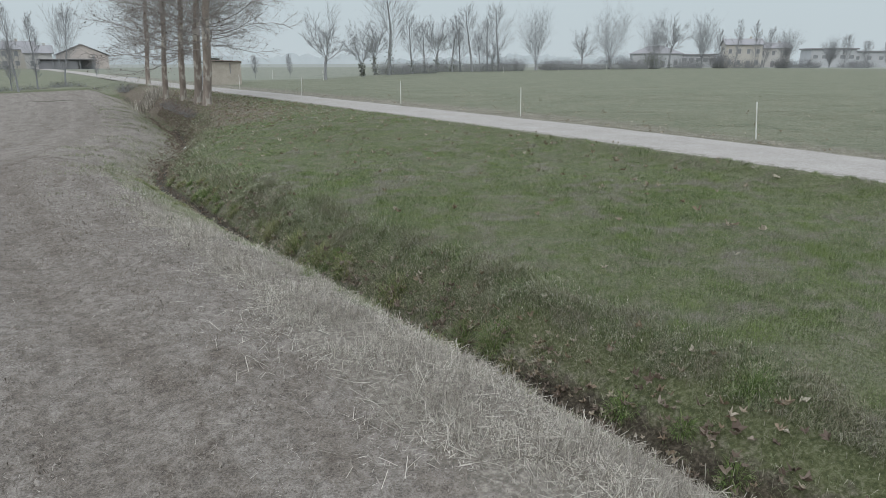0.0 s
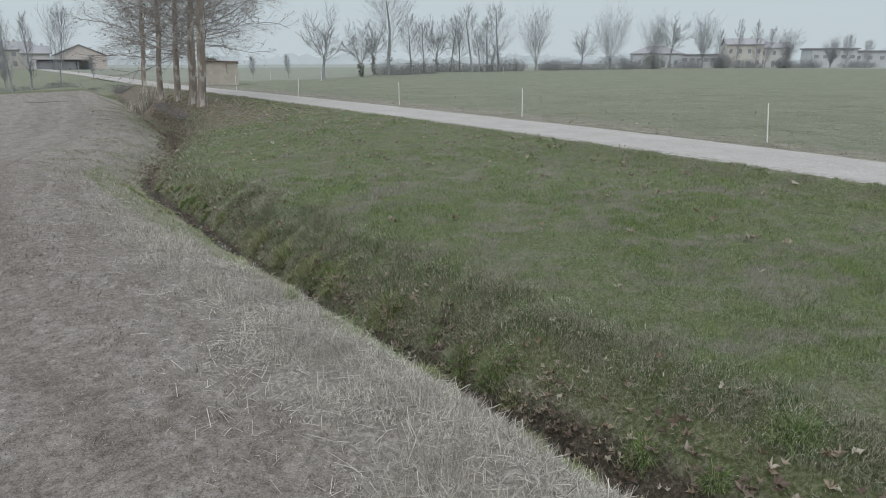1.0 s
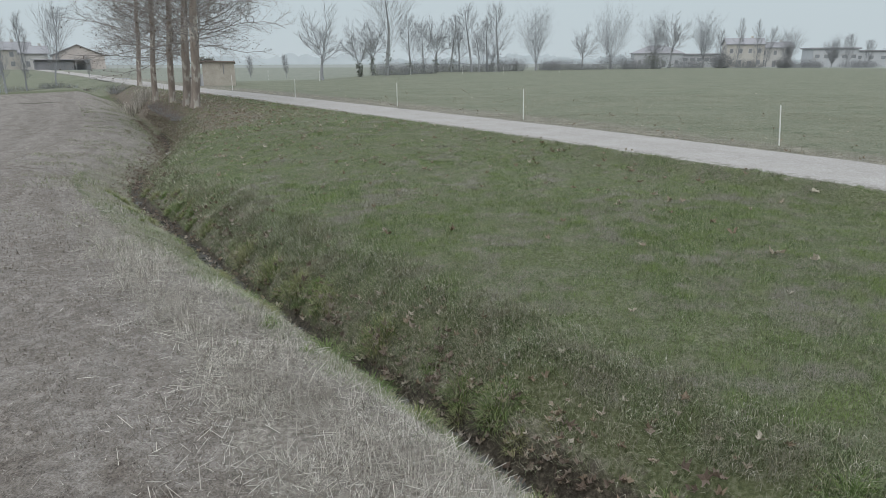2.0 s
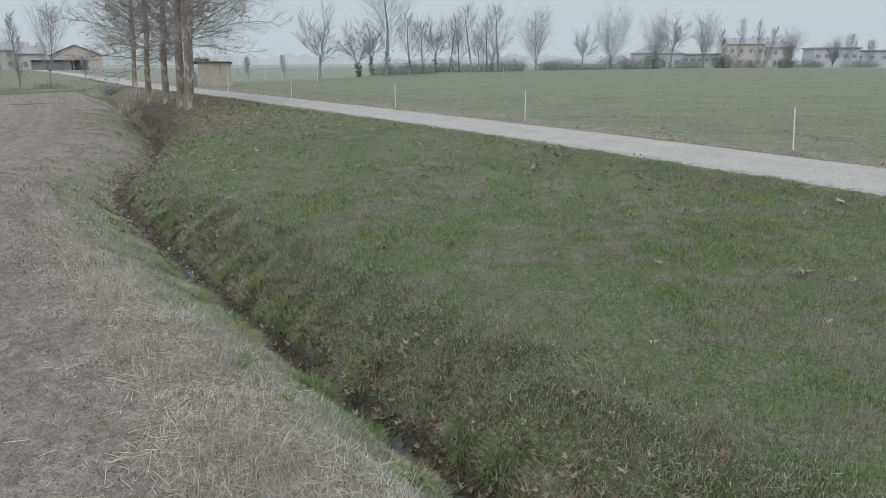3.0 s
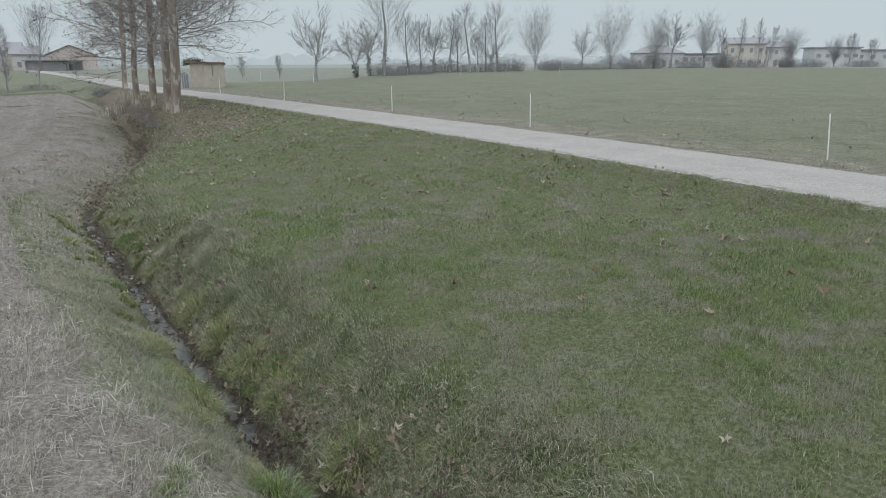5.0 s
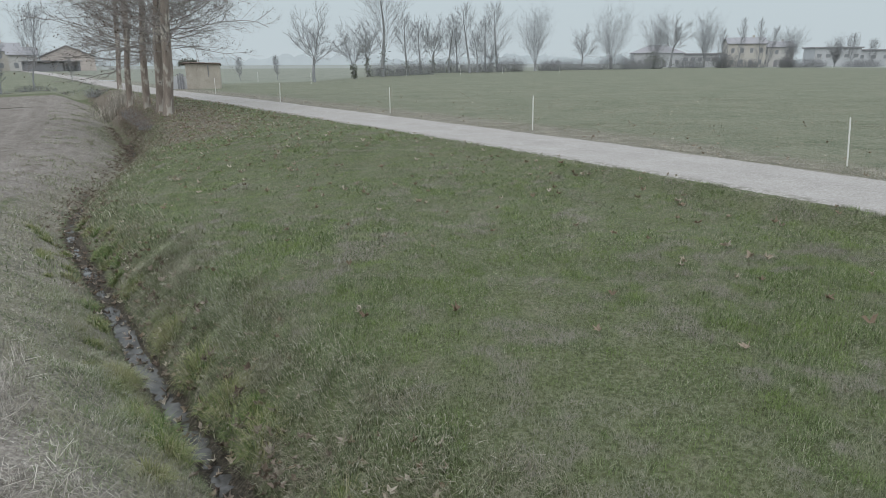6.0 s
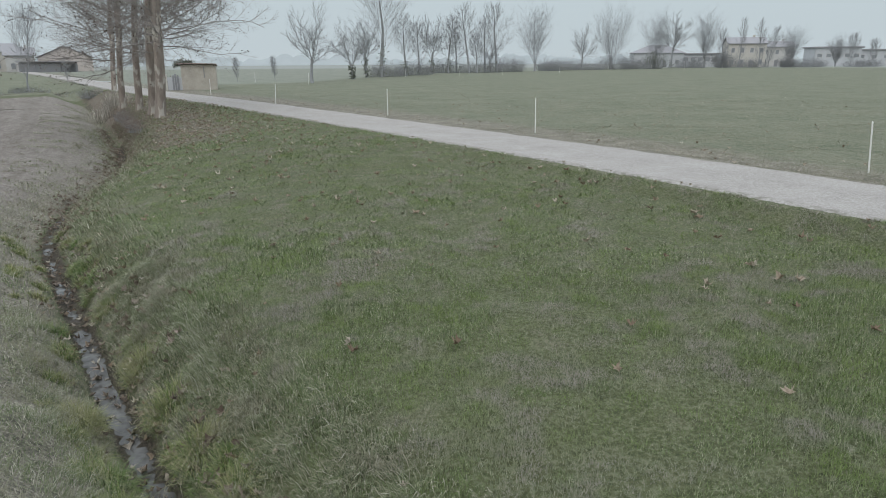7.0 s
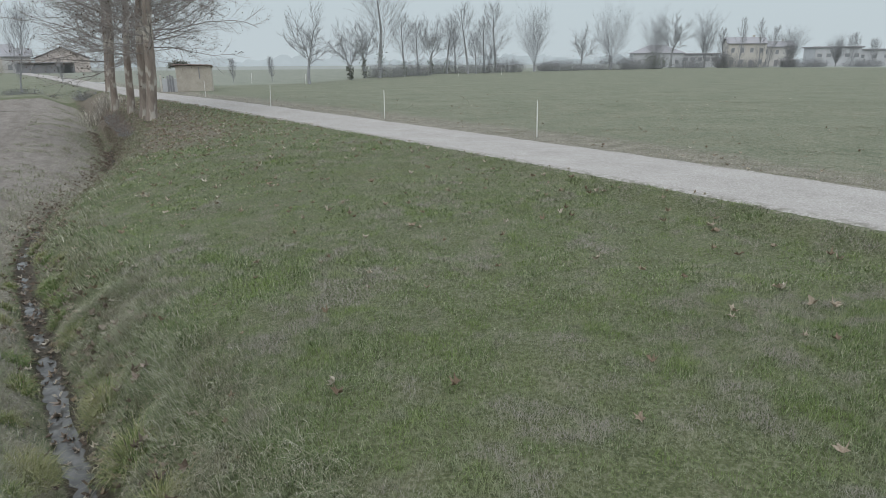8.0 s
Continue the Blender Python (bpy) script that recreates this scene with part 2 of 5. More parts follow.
def off_line(x, y, line):
    """Signed distance from a polyline, positive on its right."""
    best, sign = np.full(np.shape(x), 1e9), np.ones(np.shape(x))
    line = np.asarray(line, float)
    x0, x1, y0, y1 = np.min(x), np.max(x), np.min(y), np.max(y)
    off = np.hypot(np.maximum(np.maximum(x0 - line[:, 0], line[:, 0] - x1), 0), np.maximum(np.maximum(y0 - line[:, 1], line[:, 1] - y1), 0))
    near = np.flatnonzero(off < off.min() + np.hypot(x1 - x0, y1 - y0) + 6)
    line = line[max(near[0] - 1, 0) : near[-1] + 2]
    for (ax, ay), (bx, by) in zip(line[:-1], line[1:]):
        dx, dy = bx - ax, by - ay
        k = np.clip(((x - ax) * dx + (y - ay) * dy) / (dx * dx + dy * dy), 0, 1)
        far = np.hypot(x - ax - k * dx, y - ay - k * dy)
        turn = np.where(dx * (y - ay) - dy * (x - ax) > 0, -1.0, 1.0)
        sign, best = np.where(far < best, turn, sign), np.minimum(far, best)
    return best * sign


def smooth_line(points, step):
    """A polyline through the points, rounded and resampled."""
    p = np.array(points, float)
    for _ in range(3):
        q = np.empty((2 * len(p) - 2, 2))
        q[0::2], q[1::2] = 0.75 * p[:-1] + 0.25 * p[1:], 0.25 * p[:-1] + 0.75 * p[1:]
        p = np.vstack([p[:1], q, p[-1:]])
    s = np.r_[0, np.cumsum(np.hypot(*np.diff(p, axis=0).T))]
    at = np.arange(0, s[-1], step)
    return np.stack([np.interp(at, s, p[:, 0]), np.interp(at, s, p[:, 1])], 1)


def mesh_of(name, verts, tris, material, attributes=None, smooth=False):
    me = bpy.data.meshes.new(name)
    verts, tris = np.asarray(verts, np.float32), np.asarray(tris, np.int32)
    k = tris.shape[1]
    me.vertices.add(len(verts))
    me.vertices.foreach_set("co", verts.ravel())
    me.loops.add(tris.size)
    me.loops.foreach_set("vertex_index", tris.ravel())
    me.polygons.add(len(tris))
    me.polygons.foreach_set("loop_start", np.arange(0, tris.size, k, dtype=np.int32))
    me.polygons.foreach_set("use_smooth", np.full(len(tris), smooth))
    for key, values in (attributes or {}).items():
        me.attributes.new(key, "FLOAT", "POINT").data.foreach_set("value", np.asarray(values, np.float32))
    me.materials.append(material)
    me.update(calc_edges=True)
    return me


def part(name, bm, material, parent, label=""):
    """Links a bmesh as one mesh object under a thing or a part."""
    me = bpy.data.meshes.new(name)
    bm.to_mesh(me)
    bm.free()
    me.materials.append(material)
    ob = new(name, me)
    ob.parent = parent
    return tagged(ob, label)


def part_mesh(name, me, parent, label=""):
    ob = new(name, me)
    ob.parent = parent
    return tagged(ob, label)


def empty(name, m, label, category, group=""):
    ob = new(name)
    ob.matrix_basis = m
    ob.empty_display_size = 0.3
    return tagged(ob, label, category, group)


def box(bm, x0, x1, y0, y1, z0, z1, bevel=0.0):
    made = bmesh.ops.create_cube(bm, size=1.0, matrix=Matrix.LocRotScale(((x0 + x1) / 2, (y0 + y1) / 2, (z0 + z1) / 2), None, (x1 - x0, y1 - y0, z1 - z0)))
    if bevel:
        edges = list({e for v in made["verts"] for e in v.link_edges})
        bmesh.ops.bevel(bm, geom=edges, offset=bevel, segments=1, affect="EDGES")
    return bm


def boxed(*args):
    return box(bmesh.new(), *args)


# ---- the lie of the land ----
DITCH = smooth_line([(22, -22), (8, -3), (4, 2.3), (2, 5), (0.5, 7), (-1.7, 9.75), (-3.3, 11.85), (-4.4, 13.35), (-6.0, 15.6), (-9.0, 19.8), (-10.3, 22.9), (-11.3, 27.5), (-13.2, 32.5), (-16.1, 38), (-19.1, 43.3), (-23.3, 50.6), (-27.2, 57.2), (-37.5, 73), (-58, 98)], 1.6)
ROAD = smooth_line([(60, -70), (32, -25), (20, -4), (14.8, 5), (10.1, 13.2), (7.9, 16.75), (5.45, 20.6), (3.2, 23.9), (1.35, 26.6), (-5.5, 36), (-13, 46.4), (-17.2, 51.7), (-27.2, 64), (-60, 112), (-95, 160), (-140, 222), (-260, 380)], 4.0)
ROAD_HALF = 1.66


FIELD_X, FIELD_Y, FIELD_STEP = np.arange(-42, 26, 0.125), np.arange(-4, 82, 0.125), 0.125
FIELD = [off_line(*np.meshgrid(FIELD_X, FIELD_Y), line) for line in (DITCH, ROAD)]


def distances(x, y):
    """Distances from the ditch and the road, read off a fine raster where it reaches."""
    if np.min(x) < -41.9 or np.max(x) > 25.8 or np.min(y) < -3.9 or np.max(y) > 81.8:
        return off_line(x, y, DITCH), off_line(x, y, ROAD)
    u, v = (x - FIELD_X[0]) / FIELD_STEP, (y - FIELD_Y[0]) / FIELD_STEP
    i, j = u.astype(int), v.astype(int)
    fu, fv = u - i, v - j
    return tuple((f[j, i] * (1 - fu) + f[j, i + 1] * fu) * (1 - fv) + (f[j + 1, i] * (1 - fu) + f[j + 1, i + 1] * fu) * fv for f in FIELD)


def lie(x, y):
    """Height of the bare ground, distance from the ditch's middle (lawn side positive) and from the road's middle."""
    x, y = np.asarray(x, float), np.asarray(y, float)
    d, r = distances(x, y)
    bottom = np.interp(y, [0, 9, 15, 25, 40, 70], [-1.50, -1.58, -1.55, -1.75, -1.85, -1.5])
    field = np.interp(y, [-30, 5, 9, 12, 16, 25, 62, 80, 130], [0.0, -0.1, -0.17, -0.44, -0.62, -1.0, -1.02, -0.7, 0.0])
    field = field + np.where(d < 0, 0.2 * np.exp(-(((d + 3.4) / 1.3) ** 2)) * np.interp(y, [14, 20, 40, 52], [0, 1, 1, 0]), 0)
    field = field - 0.55 * np.exp(-(((y - 72 - 0.15 * (x + 40)) / 2.2) ** 2)) * np.interp(-x, [33, 38], [0, 1])
    reach = np.maximum(d, 1.2) * np.interp(y, [22, 34], [1.0, 2.3])
    lawn = np.interp(reach, [1.2, 2.2, 4, 6.5, 9], [-0.64, -0.55, -0.43, -0.34, -0.30])
    lawn = lawn + (np.interp(reach, [1.2, 2.2, 4, 6.5, 9], [-0.63, -0.50, -0.34, -0.15, -0.03]) - lawn) * np.interp(y, [17, 27], [0, 1])
    lawn = lawn - 0.25 * np.exp(-(((d - 1.2) / 1.5) ** 2)) * np.interp(y, [17.5, 21, 27, 33], [0, 1, 1, 0])
    lawn = lawn * np.interp(r, [-3.4, -2.4, -1.75], [1, 0.75, 0])
    lawn = lawn * np.interp(y, [75, 110], [1, 0])
    up_right = np.interp(d, [0.09, 0.33, 0.75, 1.2], [0, 0.34, 0.74, 1])
    up_left = np.interp(-d / np.interp(y, [5, 10, 16, 22, 60], [1.4, 1.4, 1.45, 1.9, 1.9]), [0.07, 0.4, 0.85, 1.2, 1.8], [0, 0.4, 0.82, 0.95, 1])
    fade = np.interp(y, [57, 72], [1, 0])
    z = np.where(d > 0, bottom + (lawn - bottom) * (1 - fade * (1 - up_right)), bottom + (field - bottom) * (1 - fade * (1 - up_left)))
    z = z * (1 - np.interp(y, [50, 68], [0, 1]) * np.interp(np.abs(r), [2.5, 4, 16], [1, 0.9, 0]) * np.interp(np.abs(d), [1.0, 2.5], [0, 1]))
    z = np.where(r > 0, 0.25 * np.interp(r, [4, 30, 90], [0, 0.35, 0]) - 0.14 * np.interp(r, [1.7, 2.5, 12, 30], [0, 1, 1, 0]) * np.interp(y, [21, 27], [1, 0]), z)
    return z, d, r


def height(x, y, known=None):
    z, d, r = known or lie(x, y)
    rough = np.where(d < -1.0, 0.022, 0.028) * np.interp(np.hypot(x, y), [0, 40, 80], [1, 1, 0.4])
    soil = np.interp(-d, [1.0, 2.0], [0, 1])
    z = z + rough * (value_noise(x, y, 0.9, 3) + 0.6 * value_noise(x, y, 0.37, 4)) * np.interp(np.abs(r), [1.6, 3], [0.15, 1])
    z = z + soil * 0.016 * value_noise(x, y, 0.22, 5)
    z = z + (0.038 * value_noise(x, y, 0.33, 8) + np.interp(y, [9, 13, 15, 22], [0.01, 0.008, 0.026, 0.05])) * np.exp(-((d / 0.35) ** 2))
    z = z + 0.06 * value_noise(x, y, 0.55, 6) * np.exp(-((np.abs(d) - 0.8) / 0.5) ** 2)
    z = z - 0.05 * track(d, x, y) * soil
    return z - 0.07 * np.interp(np.abs(r), [ROAD_HALF - 0.25, ROAD_HALF - 0.02], [1, 0])


def track(d, x, y):
    """Wheel ruts beside the ditch."""
    w = d + 0.25 * value_noise(x, y, 6, 11)
    return np.exp(-(((w + 4.1) / 0.42) ** 2)) + 0.8 * np.exp(-(((w + 6.2) / 0.45) ** 2))


TREE_LINE = [(-60, 58), (-32, 71), (-14.3, 81), (-8.6, 105), (1.8, 136), (22, 159), (45, 179), (80, 205), (160, 206), (600, 200)]


def ground():
    def axis(low, high, fine, spans):
        at = np.arange(low, high, fine)
        for span, step in spans:
            at = np.r_[at, np.arange(at[-1] + step, span, step)] if span > at[-1] else np.r_[np.arange(at[0] - step, span, -step)[::-1], at]
        for way in (1, -1):
            step, more = abs(at[-1] - at[-2]) if way > 0 else abs(at[1] - at[0]), []
            pos = at[-1] if way > 0 else at[0]
            while abs(pos) < 3000:
                step *= 1.12
                pos += way * step
                more.append(pos)
            at = np.r_[at, more] if way > 0 else np.r_[more[::-1], at]
        return at

    xs, ys = axis(-16, 10, 0.15, [(-30, 0.38)]), axis(1.5, 27, 0.15, [(62, 0.38)])
    X, Y = np.meshgrid(xs, ys)
    x, y = X.ravel(), Y.ravel()
    known = lie(x, y)
    z, d, r = height(x, y, known), known[1], known[2]
    w, h = len(xs), len(ys)
    i = (np.arange(h - 1)[:, None] * w + np.arange(w - 1)[None]).ravel()
    quads = np.stack([i, i + 1, i + w + 1, i + w], 1)
    left = d < 0
    reach = np.interp(y, [4, 9, 12, 20, 40], [2.6, 2.3, 2.05, 1.9, 3.4])
    near = np.interp(y, [62, 66], [1, 0])
    trees = np.abs(off_line(x, y, [(-9.5, 30.5), (-14, 38), (-23, 52), (-33, 68)]))
    masks = {
        "soil": np.where(left, np.clip((-d - np.interp(y, [4, 8, 12, 20, 28], [0.9, 1.1, 1.5, 1.5, 0.5])) / 0.5 + 0.3, 0, 1), 0) * near,
        "straw": np.where(left, np.clip((reach + d) / np.interp(y, [9, 20], [0.7, 1.6]) + 0.45, 0, 1) * np.interp(-d - np.interp(y, [4, 8, 10, 13, 18, 24], [0.5, 0.6, 0.85, 1.0, 0.6, 0]), [0.2, 0.6], [0.1, 1]), 0) * near * np.interp(y, [9, 13, 18, 40], [1, 0.5, 0.4, 0.4]),
        "mud": 0.7 * np.exp(-(((x + 32.5) / 2.6) ** 2) - ((y - 54 - 0.2 * (x + 32)) / 0.8) ** 2) + 0.95 * np.exp(-(((y - 70 - 0.15 * (x + 40)) / 2.3) ** 2)) * np.interp(-x, [33, 38], [0, 1]) * (r < -4) + np.interp(np.where(d > 0, d / np.interp(y, [6, 9.5], [2.6, 1.1]), -d), [0.06, 0.27], [1, 0]) * near,
        "verge": np.maximum((np.interp(d, [0.1, 0.3, 0.7, 1.2], [0.2, 0.6, 0.25, 0.0]) + np.interp(-d, [0.1, 0.4, 1.1, 1.7], [0, 0.6, 0.6, 0])) * near, np.interp(r, [1.0, 1.4, 3.4, 5.5], [0, 0.85, 0.62, 0.15]) + np.interp(-r, [1.4, 1.75, 2.2], [0, 0.5, 0]) * (r < 0)),
        "litter": np.clip(0.95 - trees / 4.2, 0, 0.72) * (r < -1.6) * np.interp(d, [-0.6, 0.2], [0, 1]),
        "meadow": np.maximum(np.interp(r, [2.0, 4.0], [0, 1]), np.interp(y, [64, 68], [0, 1])),
        # mask of the painted haze: full far out, partial past the tree line
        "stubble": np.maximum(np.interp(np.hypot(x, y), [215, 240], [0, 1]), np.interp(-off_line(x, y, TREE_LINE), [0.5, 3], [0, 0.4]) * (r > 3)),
        "track": np.clip(track(d, x, y), 0, 1) * near,
        "across": np.where(left, d, 0),
        "along": 0.8 * y - 0.6 * x,
    }
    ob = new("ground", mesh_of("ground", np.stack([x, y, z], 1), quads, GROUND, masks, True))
    tagged(ob, "winter farmland with lawn, bare soil track and a ditch", "ground", kind="structure")


def road():
    line = smooth_line(ROAD, 0.35)
    ahead = np.gradient(line, axis=0)
    ahead /= np.linalg.norm(ahead, axis=1)[:, None]
    side = np.stack([ahead[:, 1], -ahead[:, 0]], 1)
    across = np.array([-1.0, -0.93, -0.8, -0.45, 0, 0.45, 0.8, 0.93, 1.0])
    crown = np.array([-0.05, 0.012, 0.02, 0.022, 0.05, 0.022, 0.02, 0.012, -0.05])
    verts, edge = [], []
    for k, (a, c) in enumerate(zip(across, crown)):
        ragged = 0.09 * value_noise(line[:, 0], line[:, 1], 0.8, 21 + k) + 0.05 * value_noise(line[:, 0], line[:, 1], 0.4, 31 + k) if abs(a) > 0.9 else 0
        xy = line + side * (a * ROAD_HALF + ragged)[:, None] if abs(a) > 0.9 else line + side * a * ROAD_HALF
        verts.append(np.c_[xy, np.where(line[:, 1] > 80, 0, lie(line[:, 0] - 0.01, line[:, 1])[0]) + c + np.interp(line[:, 1], [50, 150, 380], [0, 0.10, 0.25])])
        edge.append(np.full(len(line), 1.0 if abs(a) > 0.85 else 0.25 if a == 0 else 0.0))
    n, m = len(line), len(across)
    i = (np.arange(m - 1)[:, None] * n + np.arange(n - 1)[None]).ravel()
    quads = np.stack([i, i + 1, i + n + 1, i + n], 1)[:, ::-1]
    ob = new("road", mesh_of("road", np.vstack(verts), quads, GRAVEL, {"edge": np.concatenate(edge)}, True))
    tagged(ob, "narrow country lane of pale compacted gravel", "road", kind="structure")


def water():
    line = smooth_line(DITCH, 0.25)
    line = line[(line[:, 1] > 2) & (line[:, 1] < 23)]
    ahead = np.gradient(line, axis=0)
    ahead /= np.linalg.norm(ahead, axis=1)[:, None]
    side = np.stack([ahead[:, 1], -ahead[:, 0]], 1)
    z = np.interp(line[:, 1], [0, 9, 15, 25, 40, 70], [-1.50, -1.58, -1.55, -1.75, -1.85, -1.5]) + 0.04
    wide = 0.135 + 0.05 * value_noise(line[:, 0], line[:, 1], 0.7, 9)
    shift = 0.05 * value_noise(line[:, 0], line[:, 1], 1.1, 10)
    verts = np.vstack([np.c_[line + side * (shift + k * wide)[:, None], z] for k in (-1, 0, 1)])
    n = len(line)
    i = (np.arange(2)[:, None] * n + np.arange(n - 1)[None]).ravel()
    ob = new("water", mesh_of("water", verts, np.stack([i, i + n, i + n + 1, i + 1], 1), WATER, None, True))
    tagged(ob, "shallow dark water lying in the ditch bottom", "water", kind="structure")


ground()
road()
water()


# ---- blades, straw, clods ----
def blades(points, tall, wide, lean, turn, curl=0.0):
    """Blades of grass: one triangle each, or with curl two bent segments."""
    n = len(points)
    c, s = np.cos(turn), np.sin(turn)
    out, flat = np.c_[c, s, np.zeros(n)], np.c_[-s, c, np.zeros(n)] * (wide / 2)[:, None]
    up = np.c_[np.zeros((n, 2)), np.ones(n)]
    tip = points + (up * np.cos(lean)[:, None] + out * np.sin(lean)[:, None]) * tall[:, None]
    if not np.any(curl):
        verts = np.stack([points - flat, points + flat, tip], 1).reshape(-1, 3)
        return verts, np.arange(3 * n).reshape(-1, 3)
    far = lean + curl
    mid = points + (up * np.cos(lean)[:, None] + out * np.sin(lean)[:, None]) * (tall * 0.55)[:, None]
    tip = mid + (up * np.cos(far)[:, None] + out * np.sin(far)[:, None]) * (tall * 0.55)[:, None]
    verts = np.stack([points - flat, points + flat, mid - flat * 0.8, mid + flat * 0.8, tip], 1).reshape(-1, 3)
    base = 5 * np.arange(n)[:, None]
    return verts, np.concatenate([base + [0, 1, 3], base + [0, 3, 2], base + [2, 3, 4]], 0)


def scatter(rng, count, x0, x1, y0, y1):
    return rng.uniform(x0, x1, count), rng.uniform(y0, y1, count)


def along_ditch(rng, count, y0, y1, d0, d1):
    """Random places beside the ditch, between two distances from its middle."""
    way = np.gradient(DITCH, axis=0)
    way /= np.linalg.norm(way, axis=1)[:, None]
    y = rng.uniform(y0, y1, count)
    d = rng.uniform(d0, d1, count)
    order = np.arange(len(DITCH))
    at = np.interp(y, DITCH[:, 1], order)
    px, py = (np.interp(at, order, DITCH[:, k]) for k in (0, 1))
    wx, wy = (np.interp(at, order, way[:, k]) for k in (0, 1))
    return px + wy * d, py - wx * d


def lawn_grass():
    """Mown winter grass: blades lean together in tufts, thin out over worn patches."""
    rng = np.random.default_rng(5)
    sets = []
    for x0, x1, y0, y1, per, tall, wide in ((-3.5, 9.0, 4.0, 10.5, 7200, 0.062, 0.0046), (-5.5, 9.0, 10.5, 14, 6000, 0.06, 0.0056), (-10, 9, 14, 20, 3000, 0.056, 0.0095), (-12, 6, 20, 27, 1300, 0.052, 0.015), (-16, 1, 27, 36, 600, 0.055, 0.022), (-36, -6, 36, 66, 110, 0.08, 0.04)):
        x, y = scatter(rng, int(per * (x1 - x0) * (y1 - y0)), x0, x1, y0, y1)
        z, d, r = lie(x, y)
        patch = value_noise(x, y, 0.6, 41) * 0.45 + value_noise(x, y, 1.7, 42) * 0.4 + value_noise(x, y, 0.16, 43) * 0.5
        ragged = 0.2 * value_noise(x, y, 0.3, 44)
        ok = (d > 0.85 + 0.3 * ragged) & (r < -1.68 + ragged) & (rng.random(len(x)) < np.clip(0.74 + 0.45 * patch, 0.35, 1))
        x, y, patch = x[ok], y[ok], patch[ok]
        n = len(x)
        size = tall * rng.uniform(0.5, 1.35, n) * (1 + 0.65 * patch)
        turn = rng.uniform(0, 6.283, n) + 0.8 * value_noise(x, y, 0.22, 45)
        lean = np.clip(rng.uniform(0.2, 1.3, n) + np.interp(y, [13, 18], [0, 0.3]), 0.1, 1.4)
        sets.append(blades(np.c_[x, y, height(x, y) - 0.004], size, wide * rng.uniform(0.7, 1.3, n), lean, turn))
    join("lawn_grass", sets, GRASS, "short patchy winter grass on the lawn", "grass")


def join(name, sets, material, label, category):
    verts, tris, at = [], [], 0
    for v, t in sets:
        verts.append(v), tris.append(t + at)
        at += len(v)
    ob = new(name, mesh_of(name, np.concatenate(verts), np.concatenate(tris), material))
    return tagged(ob, label, category, kind="stuff")


def field_grass():
    rng = np.random.default_rng(6)
    sets = []
    for x0, x1, y0, y1, per, tall, wide in ((-4, 22, 16, 30, 300, 0.045, 0.012), (-20, 34, 30, 44, 60, 0.045, 0.016)):
        x, y = scatter(rng, int(per * (x1 - x0) * (y1 - y0)), x0, x1, y0, y1)
        z, d, r = lie(x, y)
        ok = (r > 1.75 + 0.2 * value_noise(x, y, 0.4, 51)) & (rng.random(len(x)) < 0.6 + 0.4 * value_noise(x, y, 1.2, 52))
        x, y = x[ok], y[ok]
        n = len(x)
        sets.append(blades(np.c_[x, y, height(x, y) - 0.006], tall * rng.uniform(0.5, 1.4, n), wide * rng.uniform(0.7, 1.3, n), rng.uniform(0.2, 1.2, n), rng.uniform(0, 6.283, n)))
    join("meadow_grass", sets, FIELD_GRASS, "short sparse pasture grass beyond the lane", "grass")


def track_grass():
    """Thin tufts between the soil track and the ditch, further along."""
    rng = np.random.default_rng(91)
    x, y = along_ditch(rng, 80000, 8, 60, -3.6, -0.45)
    _, d, _ = lie(x, y)
    tuft = value_noise(x, y, 1.1, 92) * 0.6 + value_noise(x, y, 0.35, 93) * 0.5 - 0.16 * (np.abs(d) - 1.6) * np.interp(y, [10, 20], [2.2, 1])
    ok = (tuft > rng.uniform(-0.15, 0.6, len(x))) & (rng.random(len(x)) < np.interp(y, [8, 12], [0.25, 1]))
    x, y = x[ok], y[ok]
    n = len(x)
    sets = [blades(np.c_[x, y, height(x, y) - 0.01], rng.uniform(0.05, 0.13, n), rng.uniform(0.010, 0.022, n) * np.interp(y, [8, 20], [0.45, 1]), rng.uniform(0.3, 1.4, n), rng.uniform(0, 6.283, n))]
    join("track_grass", sets, DRY, "thin patchy grass between soil track and ditch", "grass")


track_grass()


